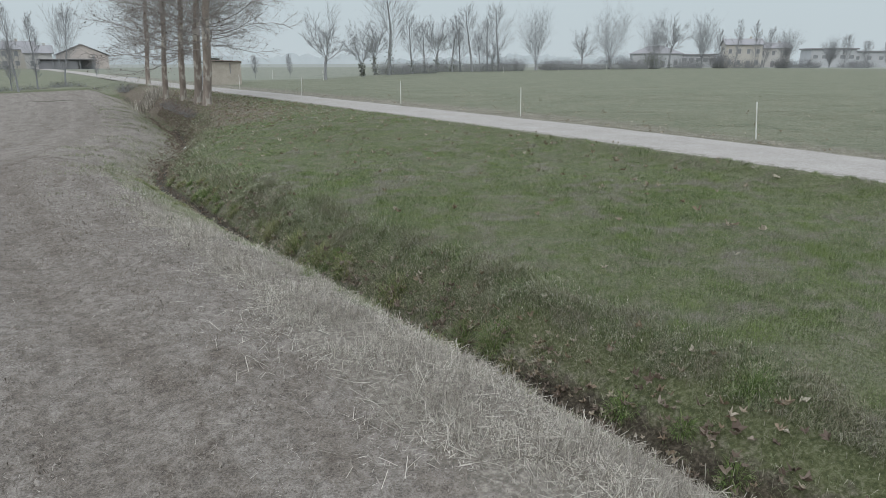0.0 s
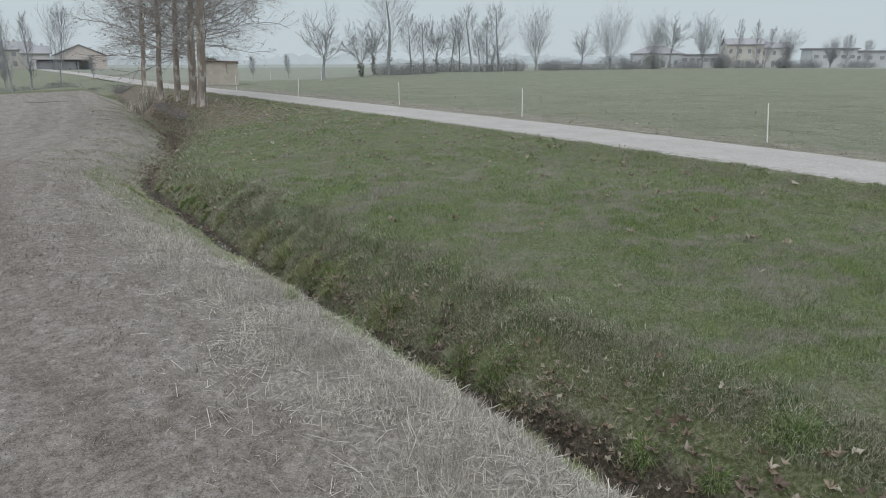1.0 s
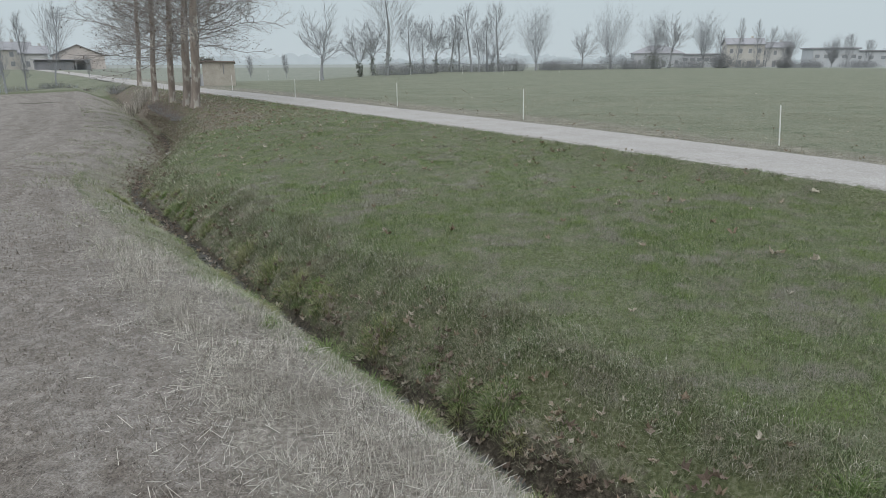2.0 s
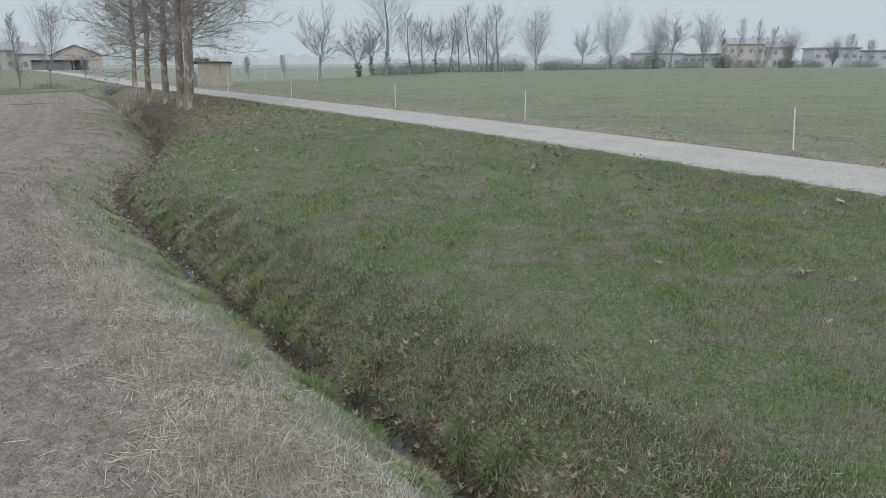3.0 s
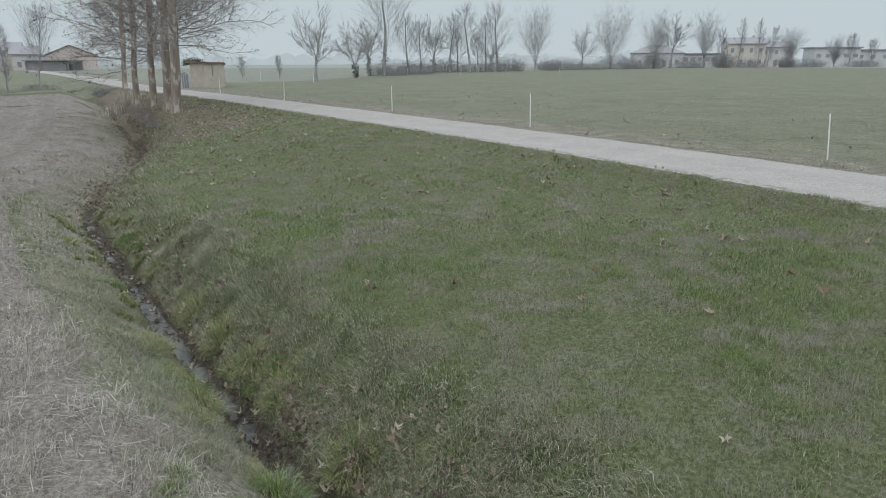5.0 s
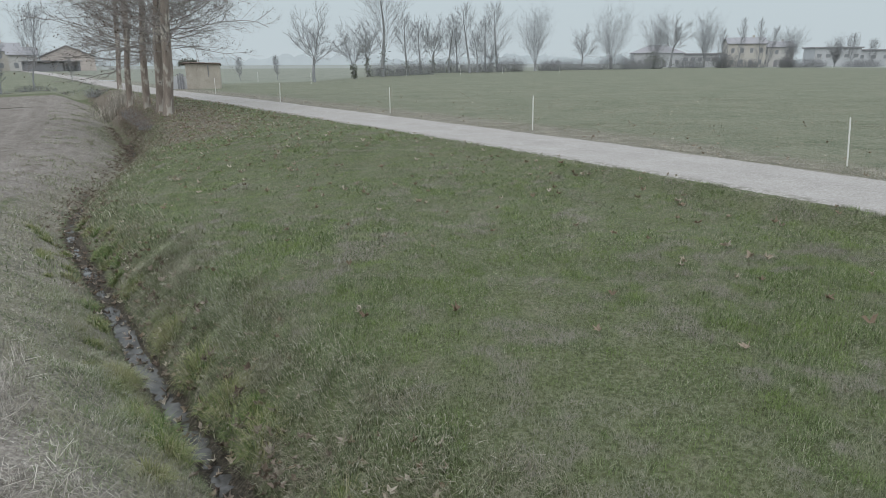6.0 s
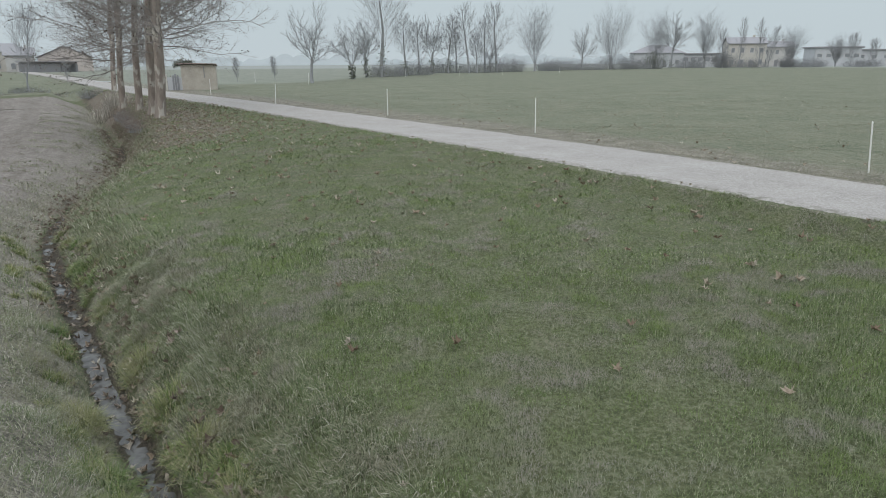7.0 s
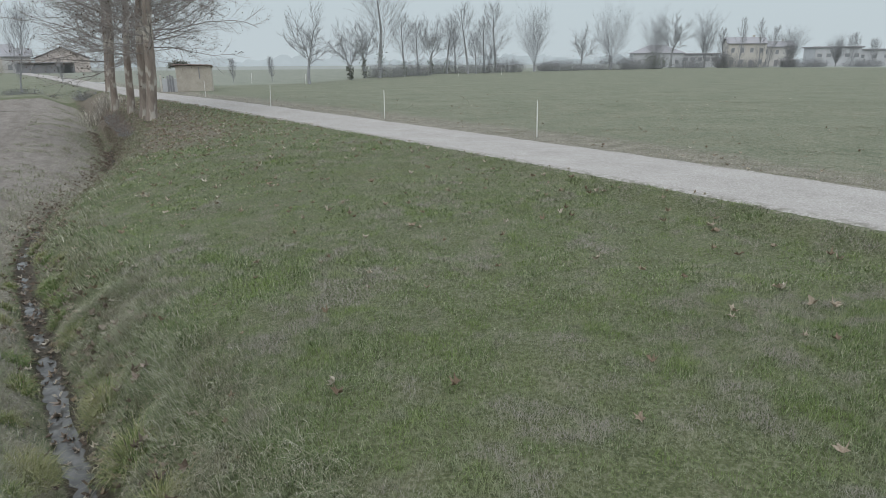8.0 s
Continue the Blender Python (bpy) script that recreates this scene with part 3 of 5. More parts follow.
def bank_grass():
    """Long dead grass that hangs down both sides of the ditch."""
    rng = np.random.default_rng(7)
    sets = []
    for count, y0, y1, d0, d1, wide, long in ((250000, 3, 15, -1.5, 1.7, 0.0055, 0.18), (60000, 15, 46, -1.8, 1.9, 0.014, 0.22), (26000, 13, 46, -5.0, -1.0, 0.011, 0.08)):
        x, y = along_ditch(rng, count, y0, y1, d0, d1)
        z, d, r = lie(x, y)
        clump = value_noise(x, y, 0.32, 61) * 0.7 + value_noise(x, y, 0.13, 62) * 0.5
        right = np.interp(d, [0.12, 0.28, 1.1, 1.7], [0, 1, 0.9, 0.1]) * np.where(d < 0.85, np.interp(y, [6, 8.5], [0.12, 0.9]), 1) * np.interp(d, [0.3, 0.6], [0.45, 1]) * (d > 0)
        left = np.interp(-d, [0.15, 0.3, 1.1, 1.8, 3.5], [0, 0.9, 0.8, 0.3, 0.2]) * np.interp(y, [6, 7.5, 11, 16], [0.12, 0.75, 0.9, 0.6]) * (d < 0)
        ok = rng.random(len(x)) < (right + left) * np.clip(0.7 + 0.6 * clump, 0.1, 1)
        x, y, d, clump = x[ok], y[ok], d[ok], clump[ok]
        n = len(x)
        turn = np.where(d > 0, -2.43, 0.71) + rng.normal(0, 0.6, n) * np.interp(-d, [0.6, 1.1], [1, 4]) + 0.9 * value_noise(x, y, 0.28, 63)
        sets.append(blades(np.c_[x, y, height(x, y) - 0.01], long * rng.uniform(0.4, 1.15, n) * (1 + 0.4 * clump) * np.where(d < 0, 0.6, 1), wide * rng.uniform(0.6, 1.2, n), rng.uniform(0.1, 0.9, n) + np.interp(-d, [0.5, 1.2], [0, 0.5]), turn, rng.uniform(0.4, 1.5, n)))
    join("bank_grass", sets, DRY, "long dead grass hanging down the ditch banks", "grass")


def straw():
    """Bleached straw and stubble: a mat of short bits, longer stalks lying about, some standing."""
    rng = np.random.default_rng(8)

    def wanted(x, y, d):
        reach = np.interp(y, [4, 9, 12, 20, 40], [2.6, 2.3, 2.05, 1.9, 3.0]) + 0.18 * value_noise(x, y, 0.7, 73)
        want = np.interp(-d - np.interp(y, [4, 8, 10, 13], [0.5, 0.6, 0.85, 1.0]), [0.3, 0.55, 0.8], [0, 0.75, 1]) * np.interp(-d - reach, [-0.6, -0.15, 0.15, 0.7], [1, 0.6, 0.12, 0.015]) * np.interp(y, [8, 12, 16, 30], [1, 0.5, 0.25, 0.15])
        return rng.random(len(x)) < want * np.clip(0.6 + 0.8 * value_noise(x, y, 0.45, 71), 0.05, 1)

    x, y = along_ditch(rng, 200000, 0.5, 26, -5.0, -0.35)
    near_x, near_y = along_ditch(rng, 190000, 0.5, 14, -2.9, -0.35)
    x, y = np.r_[x, near_x], np.r_[y, near_y]
    ok = wanted(x, y, lie(x, y)[1])
    x, y = x[ok], y[ok]
    far_x, far_y = scatter(rng, 90000, -13, 2, 1.5, 18)
    ok = (lie(far_x, far_y)[1] < -3.2) & (rng.random(90000) < np.clip(0.3 + 0.9 * value_noise(far_x, far_y, 0.8, 72), 0.05, 1))
    x, y = np.r_[x, far_x[ok]], np.r_[y, far_y[ok]]
    n = len(x)
    loose = np.arange(n) >= n - ok.sum()
    bits = blades(np.c_[x, y, height(x, y) + 0.004], rng.uniform(0.02, 0.11, n) * np.where(loose, 0.6, 1), rng.uniform(0.0028, 0.0055, n) * np.where(loose, 0.8, 1), rng.choice([1.57, 1.52, 1.45, 1.2, 0.7], n) + rng.uniform(-0.12, 0.08, n), rng.uniform(0, 6.283, n))
    x, y = along_ditch(rng, 75000, 0.5, 20, -3.6, -0.35)
    ok = wanted(x, y, lie(x, y)[1])
    x, y = x[ok], y[ok]
    n = len(x)
    up = rng.random(n) < 0.38
    long = np.where(up, rng.uniform(0.06, 0.17, n), rng.uniform(0.05, 0.2, n))
    rise = np.where(up, rng.uniform(0.5, 1.3, n), rng.uniform(-0.06, 0.22, n))
    turn = rng.uniform(0, 6.283, n)
    way = np.c_[np.cos(turn) * np.cos(rise), np.sin(turn) * np.cos(rise), np.sin(rise)] * long[:, None]
    flat = np.c_[-np.sin(turn), np.cos(turn), np.zeros(n)] * rng.uniform(0.0012, 0.0026, n)[:, None]
    a = np.c_[x, y, height(x, y) + 0.006]
    b = a + way
    b[:, 2] = np.where(up, b[:, 2], np.maximum(b[:, 2], height(b[:, 0], b[:, 1]) + 0.006))
    top = (a + b) / 2 + np.c_[np.zeros((n, 2)), np.full(n, 0.004)]
    verts = np.stack([a - flat, a + flat, b + flat, b - flat, top], 1).reshape(-1, 3)
    base = 5 * np.arange(n)[:, None]
    tris = np.concatenate([base + [0, 4, 3], base + [4, 0, 1], base + [1, 2, 4], base + [3, 4, 2]], 0)
    # stubble tufts, a few stiff stalks from one root
    cx, cy = along_ditch(rng, 2600, 1.0, 13, -2.4, -0.45)
    ok = wanted(cx, cy, lie(cx, cy)[1])
    cx, cy = np.repeat(cx[ok], 11), np.repeat(cy[ok], 11)
    n = len(cx)
    cx, cy = cx + rng.normal(0, 0.028, n), cy + rng.normal(0, 0.028, n)
    tufts = blades(np.c_[cx, cy, height(cx, cy) - 0.004], rng.uniform(0.05, 0.17, n), rng.uniform(0.003, 0.0055, n), rng.uniform(0.05, 0.8, n), 0.7 + rng.normal(0, 1.3, n))
    join("straw", [bits, tufts, (verts, tris)], STRAW, "bleached straw and maize stubble scattered along the ditch edge", "straw")


def clods():
    rng = np.random.default_rng(9)
    x, y = scatter(rng, 55000, -16, 2.5, 1.5, 24)
    z, d, r = lie(x, y)
    keep = (d < -1.2) & (rng.random(len(x)) < np.interp(y, [10, 24], [1, 0.3]) * np.clip(0.5 + 0.6 * value_noise(x, y, 1.0, 81), 0.08, 1) * np.interp(-d, [1.6, 3.5], [0.3, 1]))
    x, y = x[keep], y[keep]
    n = len(x)
    size = (0.004 + 0.008 * rng.random(n) + 0.02 * rng.random(n) ** 9) * np.interp(y, [6, 16], [0.9, 1.3])
    shape = np.array([[1, 0, -0.3], [0, 1, -0.3], [-1, 0, -0.3], [0, -1, -0.3], [0.1, -0.1, 0.7]])
    tri = np.array([[0, 1, 4], [1, 2, 4], [2, 3, 4], [3, 0, 4]])
    turn = rng.uniform(0, 6.283, n)
    v = shape[None] * rng.uniform(0.6, 1.3, (n, 5, 3)) * size[:, None, None]
    c, s = np.cos(turn)[:, None], np.sin(turn)[:, None]
    v = np.stack([v[..., 0] * c - v[..., 1] * s, v[..., 0] * s + v[..., 1] * c, v[..., 2]], -1)
    v += np.c_[x, y, height(x, y) + size * 0.25][:, None]
    join("soil_clods", [(v.reshape(-1, 3), (tri[None] + 5 * np.arange(n)[:, None, None]).reshape(-1, 3))], CLOD, "small dry clods of grey-brown soil on the track", "soil")


def chaff():
    """Crumbs and chopped stalks worked into the dry soil."""
    rng = np.random.default_rng(19)
    sets = []
    for count, x0, x1, y0, y1, size in ((250000, -8.5, 2.5, 1.8, 9.5, 0.85), (90000, -13, -1.5, 9.5, 20, 1.35)):
        x, y = scatter(rng, count, x0, x1, y0, y1)
        d = lie(x, y)[1]
        ok = (d < -1.5) & (rng.random(count) < np.clip(0.65 + 0.5 * value_noise(x, y, 0.5, 96) + 0.4 * value_noise(d * 2.2, 0.12 * (y - x), 1.0, 97), 0.5, 1) * np.interp(-d, [1.5, 2.8], [0.25, 1]))
        x, y = x[ok], y[ok]
        n = len(x)
        sets.append(blades(np.c_[x, y, height(x, y) - 0.004], rng.uniform(0.012, 0.05, n) * size, rng.uniform(0.005, 0.013, n) * size, rng.uniform(0.5, 1.5, n), rng.uniform(0, 6.283, n)))
    join("soil_chaff", sets, CHAFF, "crumbs and chopped straw mixed into dry soil", "soil")


lawn_grass()
field_grass()
bank_grass()
straw()
clods()
chaff()


# ---- trees ----
class Wood:
    """Collects tapered tubes and joins them into one mesh."""

    def __init__(self):
        self.runs = {}

    def tube(self, points, radii, sides):
        self.runs.setdefault((len(points), sides), []).append((points, radii))

    def mesh(self, name, material):
        verts, faces, count = [], [], 0
        for (n, sides), tubes in self.runs.items():
            p = np.array([t[0] for t in tubes], float)
            r = np.array([t[1] for t in tubes], float)
            way = np.gradient(p, axis=1)
            way /= np.linalg.norm(way, axis=2)[..., None] + 1e-9
            ref = np.where((np.abs(way[:, :1, 2:]) < 0.8), np.array([0.31, 0.17, 0.93]), np.array([0.93, 0.31, 0.1]))
            u = np.cross(way, np.broadcast_to(ref, way.shape))
            u /= np.linalg.norm(u, axis=2)[..., None] + 1e-9
            w = np.cross(way, u)
            a = (np.arange(sides) * 2 * math.pi / sides)[None, None, :, None]
            ring = p[:, :, None] + r[:, :, None, None] * (np.cos(a) * u[:, :, None] + np.sin(a) * w[:, :, None])
            i = np.arange(n - 1)[:, None] * sides + np.arange(sides)[None]
            j = np.arange(n - 1)[:, None] * sides + (np.arange(sides)[None] + 1) % sides
            quads = np.stack([i, j, j + sides, i + sides], -1).reshape(-1, 4)
            faces.append((quads[None] + (np.arange(len(tubes)) * n * sides)[:, None, None]).reshape(-1, 4) + count)
            verts.append(ring.reshape(-1, 3))
            count += len(tubes) * n * sides
        return mesh_of(name, np.concatenate(verts), np.concatenate(faces), material, None, True)


def unit(v):
    return v / math.sqrt(v[0] * v[0] + v[1] * v[1] + v[2] * v[2] + 1e-12)


def cross(a, b):
    return np.array([a[1] * b[2] - a[2] * b[1], a[2] * b[0] - a[0] * b[2], a[0] * b[1] - a[1] * b[0]])


def run(rng, start, way, length, steps, wander, lift):
    """A wandering line: its points and its directions."""
    points, ways, at, to = [start], [way], np.array(start, float), unit(np.array(way, float))
    for _ in range(steps):
        to = unit(to + rng.normal(0, wander, 3) + np.array([0, 0, lift]))
        at = at + to * (length / steps)
        points.append(at)
        ways.append(to)
    return np.array(points), np.array(ways)


def branch(rng, wood, tips, start, way, length, radius, level, spec, thin=0.55):
    """A branch with its side shoots. spec, level by level: steps, wander, lift, shoots, first shoot, angle, length ratio, sides."""
    steps, wander, lift, shoots, first, angle, ratio, sides = spec[level]
    points, ways = run(rng, start, way, length, steps, wander, lift)
    radii = radius * np.linspace(1, 0.35, steps + 1)
    wood[min(level, len(wood) - 1)].tube(points, radii, sides)
    if level + 1 >= len(spec):
        tips.append(points[-1])
        return
    for k in range(shoots):
        f = first + (1 - first) * (k + rng.uniform(0, 1)) / shoots
        i = min(int(f * steps), steps - 1)
        at = points[i] + (points[i + 1] - points[i]) * (f * steps - i)
        side = unit(cross(ways[i], rng.normal(0, 1, 3)))
        turn = angle * rng.uniform(0.7, 1.3)
        out = unit(ways[i] * math.cos(turn) + side * math.sin(turn))
        branch(rng, wood, tips, at, out, length * ratio * rng.uniform(0.6, 1.2) * (1.15 - 0.5 * f), radius * (1 - 0.5 * f) * thin, level + 1, spec, thin)


def seed_balls(rng, tips, count, size):
    """Small dark balls and curled dead leaves hanging from the shoots."""
    shape = np.array([[1, 0, 0], [-0.5, 0.87, 0], [-0.5, -0.87, 0], [0, 0, 1], [0, 0, -1]])
    tri = np.array([[0, 1, 3], [1, 2, 3], [2, 0, 3], [1, 0, 4], [2, 1, 4], [0, 2, 4]])
    at = np.array(tips)[rng.choice(len(tips), min(count, len(tips)), replace=False)]
    n = len(at)
    v = shape[None] * (size * rng.uniform(0.6, 1.4, (n, 1, 1))) * rng.uniform(0.6, 1.2, (n, 5, 3)) + (at - [0, 0, size])[:, None]
    return v.reshape(-1, 3), (tri[None] + 5 * np.arange(n)[:, None, None]).reshape(-1, 3)


def plane_tree(x, y, seed, girth, tall, low, label, lean=0.0, wide=1.0):
    rng = np.random.default_rng(seed)
    z = float(height(np.array([x]), np.array([y]))[0]) - 0.05
    tree = empty("plane_tree", pose(x, y, z), label, "tree", "row of plane trees")
    trunk, tips = Wood(), []
    levels = np.array([0, 0.15, 0.4, 1.0, 2, 3.2, 4.5, 6, 8, 10, tall - 2, tall])
    flare = np.array([1.3, 1.12, 1.04, 1.0, 0.97, 0.93, 0.88, 0.8, 0.62, 0.42, 0.2, 0.05])
    stem = np.c_[lean * levels + 0.03 * np.sin(levels * 1.3 + seed), 0.03 * np.cos(levels * 1.1 + seed), levels]
    trunk.tube(stem, girth * flare, 14)
    me = trunk.mesh("trunk", PLANE_BARK)
    co = np.empty(len(me.vertices) * 3, np.float32)
    me.vertices.foreach_get("co", co)
    co = co.reshape(-1, 3)
    angle = np.arctan2(co[:, 1] - np.interp(co[:, 2], levels, stem[:, 1]), co[:, 0] - np.interp(co[:, 2], levels, stem[:, 0]))
    swell = 1 + 0.07 * np.sin(angle * 3 + seed + co[:, 2] * 0.7) + 0.12 * np.sin(angle * 5 + seed) * np.exp(-co[:, 2] * 3)
    co[:, :2] = co[:, :2] * swell[:, None]
    me.vertices.foreach_set("co", co.ravel())
    part_mesh("trunk", me, tree, "flaking pinkish-grey plane bark")
    at = low
    turn = rng.uniform(0, 6.28)
    while at < tall - 1:
        turn += 2.4 + rng.uniform(-0.5, 0.5)
        reach = np.interp(at, [low, low + 2, tall * 0.6, tall], [6.4, 7.4, 6.0, 1.6]) * wide * rng.uniform(0.82, 1.04)
        rise = np.interp(at, [low, low + 2.5, tall], [0.08, 0.28, 0.75]) + rng.uniform(-0.06, 0.15)
        way = np.array([math.cos(turn) * math.cos(rise), math.sin(turn) * math.cos(rise), math.sin(rise)])
        start = np.array([np.interp(at, levels, stem[:, 0]), np.interp(at, levels, stem[:, 1]), at])
        busy = at < 7.5
        spec = ((9, 0.12, 0.014, 19 if busy else 8, 0.12, 0.75, 0.32, 4), (3, 0.17, 0.05, 9 if busy else 3, 0.12, 0.7, 0.45, 3), (3, 0.2, 0.06, 0, 0, 0, 0, 3))
        crown = [Wood()]
        branch(rng, crown, tips, start, way, reach, np.interp(at, [low, tall], [0.031, 0.02]) * rng.uniform(0.7, 1.2), 0, spec)
        part_mesh("limb", crown[0].mesh("limb", HAZED_TWIG_BARK), tree)
        at += (rng.uniform(0.10, 0.19) if wide > 0.8 else rng.uniform(0.15, 0.28)) * (1 if busy else 2.2)
    v, t = seed_balls(rng, tips, 900, 0.032)
    tagged(part_mesh("seed_cluster", mesh_of("seed_cluster", v, t, SEED), tree, "dark hanging seed balls and curled dead leaves"), kind="stuff")


plane_tree(-14.05, 38.6, 11, 0.235, 15, 3.2, "tall bare plane tree with pale flaking trunk beside the ditch", 0.085, 1.12)
plane_tree(-15.5, 41.0, 12, 0.23, 15, 3.3, "bare plane tree with reddish trunk close beside its neighbour", 0.085, 0.85)
plane_tree(-17.9, 44.6, 13, 0.20, 14, 2.7, "bare plane tree with slender spotted trunk on the ditch bank", 0.085, 0.72)
plane_tree(-20.5, 48.0, 14, 0.19, 14, 2.8, "bare plane tree with smooth pale grey trunk", 0.085, 0.72)
plane_tree(-29.4, 65.2, 15, 0.21, 14, 2.4, "bare dark-trunked plane tree at the end of the row", 0.085, 0.72)


def ivy(rng, points, radius, count, size):
    """Ivy leaves that wrap a stem."""
    k = rng.integers(0, len(points) - 1, count)
    f = rng.random(count)[:, None]
    at = points[k] * (1 - f) + points[k + 1] * f + rng.normal(0, radius, (count, 3))
    a, b = rng.normal(0, size, (count, 3)), rng.normal(0, size, (count, 3))
    verts = np.stack([at - a, at + b, at + a, at - b], 1).reshape(-1, 3)
    base = 4 * np.arange(count)[:, None]
    return verts, np.concatenate([base + [0, 1, 2], base + [0, 2, 3]], 0)


def bare_tree(x, y, tall, spread, seed, kind, label, covered=0.0, lean=0.0):
    """A leafless field tree: 'round' with a forked crown, 'leader' with one main stem, 'fan' with many stems from a low stool, 'spire' narrow."""
    rng = np.random.default_rng(seed)
    z = float(height(np.array([x]), np.array([y]))[0]) - 0.1
    tree = empty("bare_tree", pose(x, y, z), label, "tree", "bare field trees")
    fine = 0.007 + 0.000085 * math.hypot(x, y)
    trunk, crown, tips = Wood(), [Wood()], []
    fork = {"round": 0.36, "leader": 0.93, "fan": 0.14, "spire": 0.9}[kind] * tall
    stem, ways = run(rng, np.zeros(3), unit(np.array([lean, 0, 1.0])), fork, 8, 0.05, 0.02)
    girth = {"round": 0.020, "leader": 0.018, "fan": 0.022, "spire": 0.009}[kind] * tall
    trunk.tube(stem, girth * np.linspace(1.25, 0.85 if kind in ("round", "fan") else 0.15, 9), 8)
    part_mesh("trunk", trunk.mesh("trunk", HAZED_BARK), tree)
    stems = {"round": 9, "leader": 30, "fan": 26, "spire": 30}[kind]
    for k in range(stems):
        turn = k * 2.4 + rng.uniform(-0.4, 0.4)
        if kind in ("leader", "spire"):
            low = 0.24 if kind == "leader" else 0.1
            f = low + (0.98 - low) * (k + rng.random()) / stems
            start = stem[min(int(f * 8), 7)] + (stem[min(int(f * 8), 7) + 1] - stem[min(int(f * 8), 7)]) * (f * 8 % 1)
            rise = 0.72 if kind == "leader" else 0.95 if x > 0 else 1.05
            way = np.array([math.cos(turn) * math.cos(rise), math.sin(turn) * math.cos(rise), math.sin(rise)])
            long = (1.4 if kind == "leader" else 1.1) * spread / math.cos(rise) * np.interp(f, [0.2, 0.45, 1.0], [0.8, 1.0, 0.3]) * rng.uniform(0.8, 1.15)
        else:
            out = math.sqrt((k + 0.5) / stems)
            wide = spread * out / (tall - fork) * (2.3 if kind == "round" else 1.6)
            way = unit(np.array([math.cos(turn) * wide + lean * 0.4, math.sin(turn) * wide, 1.0]))
            long = (tall - fork) * (1.14 - (0.18 if kind == "round" else 0.26) * out) * rng.uniform(0.9, 1.05)
            start = stem[rng.integers(5, 9)]
        lift = {"round": 0.015, "leader": 0.13, "fan": 0.10, "spire": 0.14}[kind]
        wild = 0.13 if kind == "round" else 0.07
        spec = ((6, wild, lift, 10, 0.15, 0.5, 0.42, 3), (2, 0.14, 0.06, 9, 0.1, 0.5, 0.5, 3), (1, 0.1, 0.06, 0, 0, 0, 0, 3))
        if kind == "round":
            spec = ((6, wild, lift, 13, 0.12, 0.6, 0.40, 4), (3, 0.16, 0.04, 11, 0.1, 0.55, 0.55, 3), (1, 0.13, 0.04, 0, 0, 0, 0, 3))
        branch(rng, crown, tips, start, way, long, max(girth * (0.24 if kind == "round" else 0.09), min(fine * 1.25, girth * 0.35)), 0, spec, 0.7)
    me = crown[0].mesh("crown", HAZED_BARK)
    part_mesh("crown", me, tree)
    if covered:
        line = stem[: max(3, int(len(stem) * min(covered, 1)))]
        v, t = ivy(rng, line, 0.10 + 0.016 * tall, int(170 * (0.4 + covered)), 0.08)
        tagged(part_mesh("ivy", mesh_of("ivy", v, t, IVY), tree, "dark ivy wrapped round the trunk"), kind="stuff")


ROUND = ((-14.3, 79.9, 7.9, 2.6, 0, 0.0), (-11.3, 93.4, 6.8, 1.9, 0.8, -0.22), (-10.7, 104.0, 8.5, 2.0, 0.9, -0.12), (-1.4, 134.2, 10.8, 2.4, 0.7, 0.05), (11.0, 148.6, 6.5, 1.5, 0.8, -0.05), (37.2, 176.9, 10.5, 2.6, 0, 0.0), (69.4, 202.7, 14.7, 3.6, 0.3, 0.0))
LEADER = ((-8.6, 104.0, 14.5, 4.4, 0.45), (-5.2, 112.4, 9.6, 2.2, 0.4), (1.8, 134.2, 10.8, 2.3, 0.2), (5.9, 134.2, 12.6, 3.3, 0), (7.5, 134.2, 8.0, 1.6, 0), (12.6, 148.6, 14.8, 3.4, 0.15), (3.6, 138.0, 9.0, 1.8, 0), (9.6, 141.0, 11.0, 2.5, 0), (-3.4, 124.0, 9.0, 2.1, 0.2))
FAN = ((22.1, 157.0, 12.9, 3.9), (44.8, 176.9, 14.8, 5.0), (60.0, 188.9, 13.8, 3.9), (79.6, 202.7, 14.6, 2.9), (104.8, 202.7, 10.6, 3.2), (118.9, 202.7, 8.1, 2.6))
SPIRE = ((84.6, 202.7, 11.9, 2.2), (89.6, 202.7, 15.6, 1.9), (95.7, 202.7, 14.9, 2.0), (98.7, 202.7, 12.5, 2.2), (123.2, 202.7, 10.3, 2.2), (129.7, 202.7, 8.5, 1.9), (136.5, 202.7, 8.1, 1.8), (-44.6, 67.4, 5.6, 0.7), (-42.5, 65.2, 9.2, 1.1), (-42.0, 67.6, 8.0, 1.0), (-42.6, 73.8, 8.6, 1.9), (-47.5, 90.0, 3.2, 0.6), (-24.6, 86.0, 3.0, 0.6), (-21.0, 90.0, 3.2, 0.6), (-50.5, 66.0, 8.0, 1.2))
for k, (x, y, tall, spread, covered, lean) in enumerate(ROUND):
    bare_tree(x, y, tall, spread, 100 + k, "round", "bare grey field tree with ivy on its trunk" if covered else "bare grey field tree with a rounded crown", covered, lean)
for k, (x, y, tall, spread, covered) in enumerate(LEADER):
    bare_tree(x, y, tall, spread, 115 + k, "leader", "tall bare poplar with upswept grey branches and ivy" if covered else "tall bare poplar with upswept grey branches", covered)
for k, (x, y, tall, spread) in enumerate(FAN):
    bare_tree(x, y, tall, spread, 130 + k, "fan", "bare pollard willow fanning out from a low stool")
for k, (x, y, tall, spread) in enumerate(SPIRE):
    bare_tree(x, y, tall, spread, 160 + k, "spire", "slender bare tree with upright grey branches" if x > 0 else "young bare tree with thin stems in the wet corner")


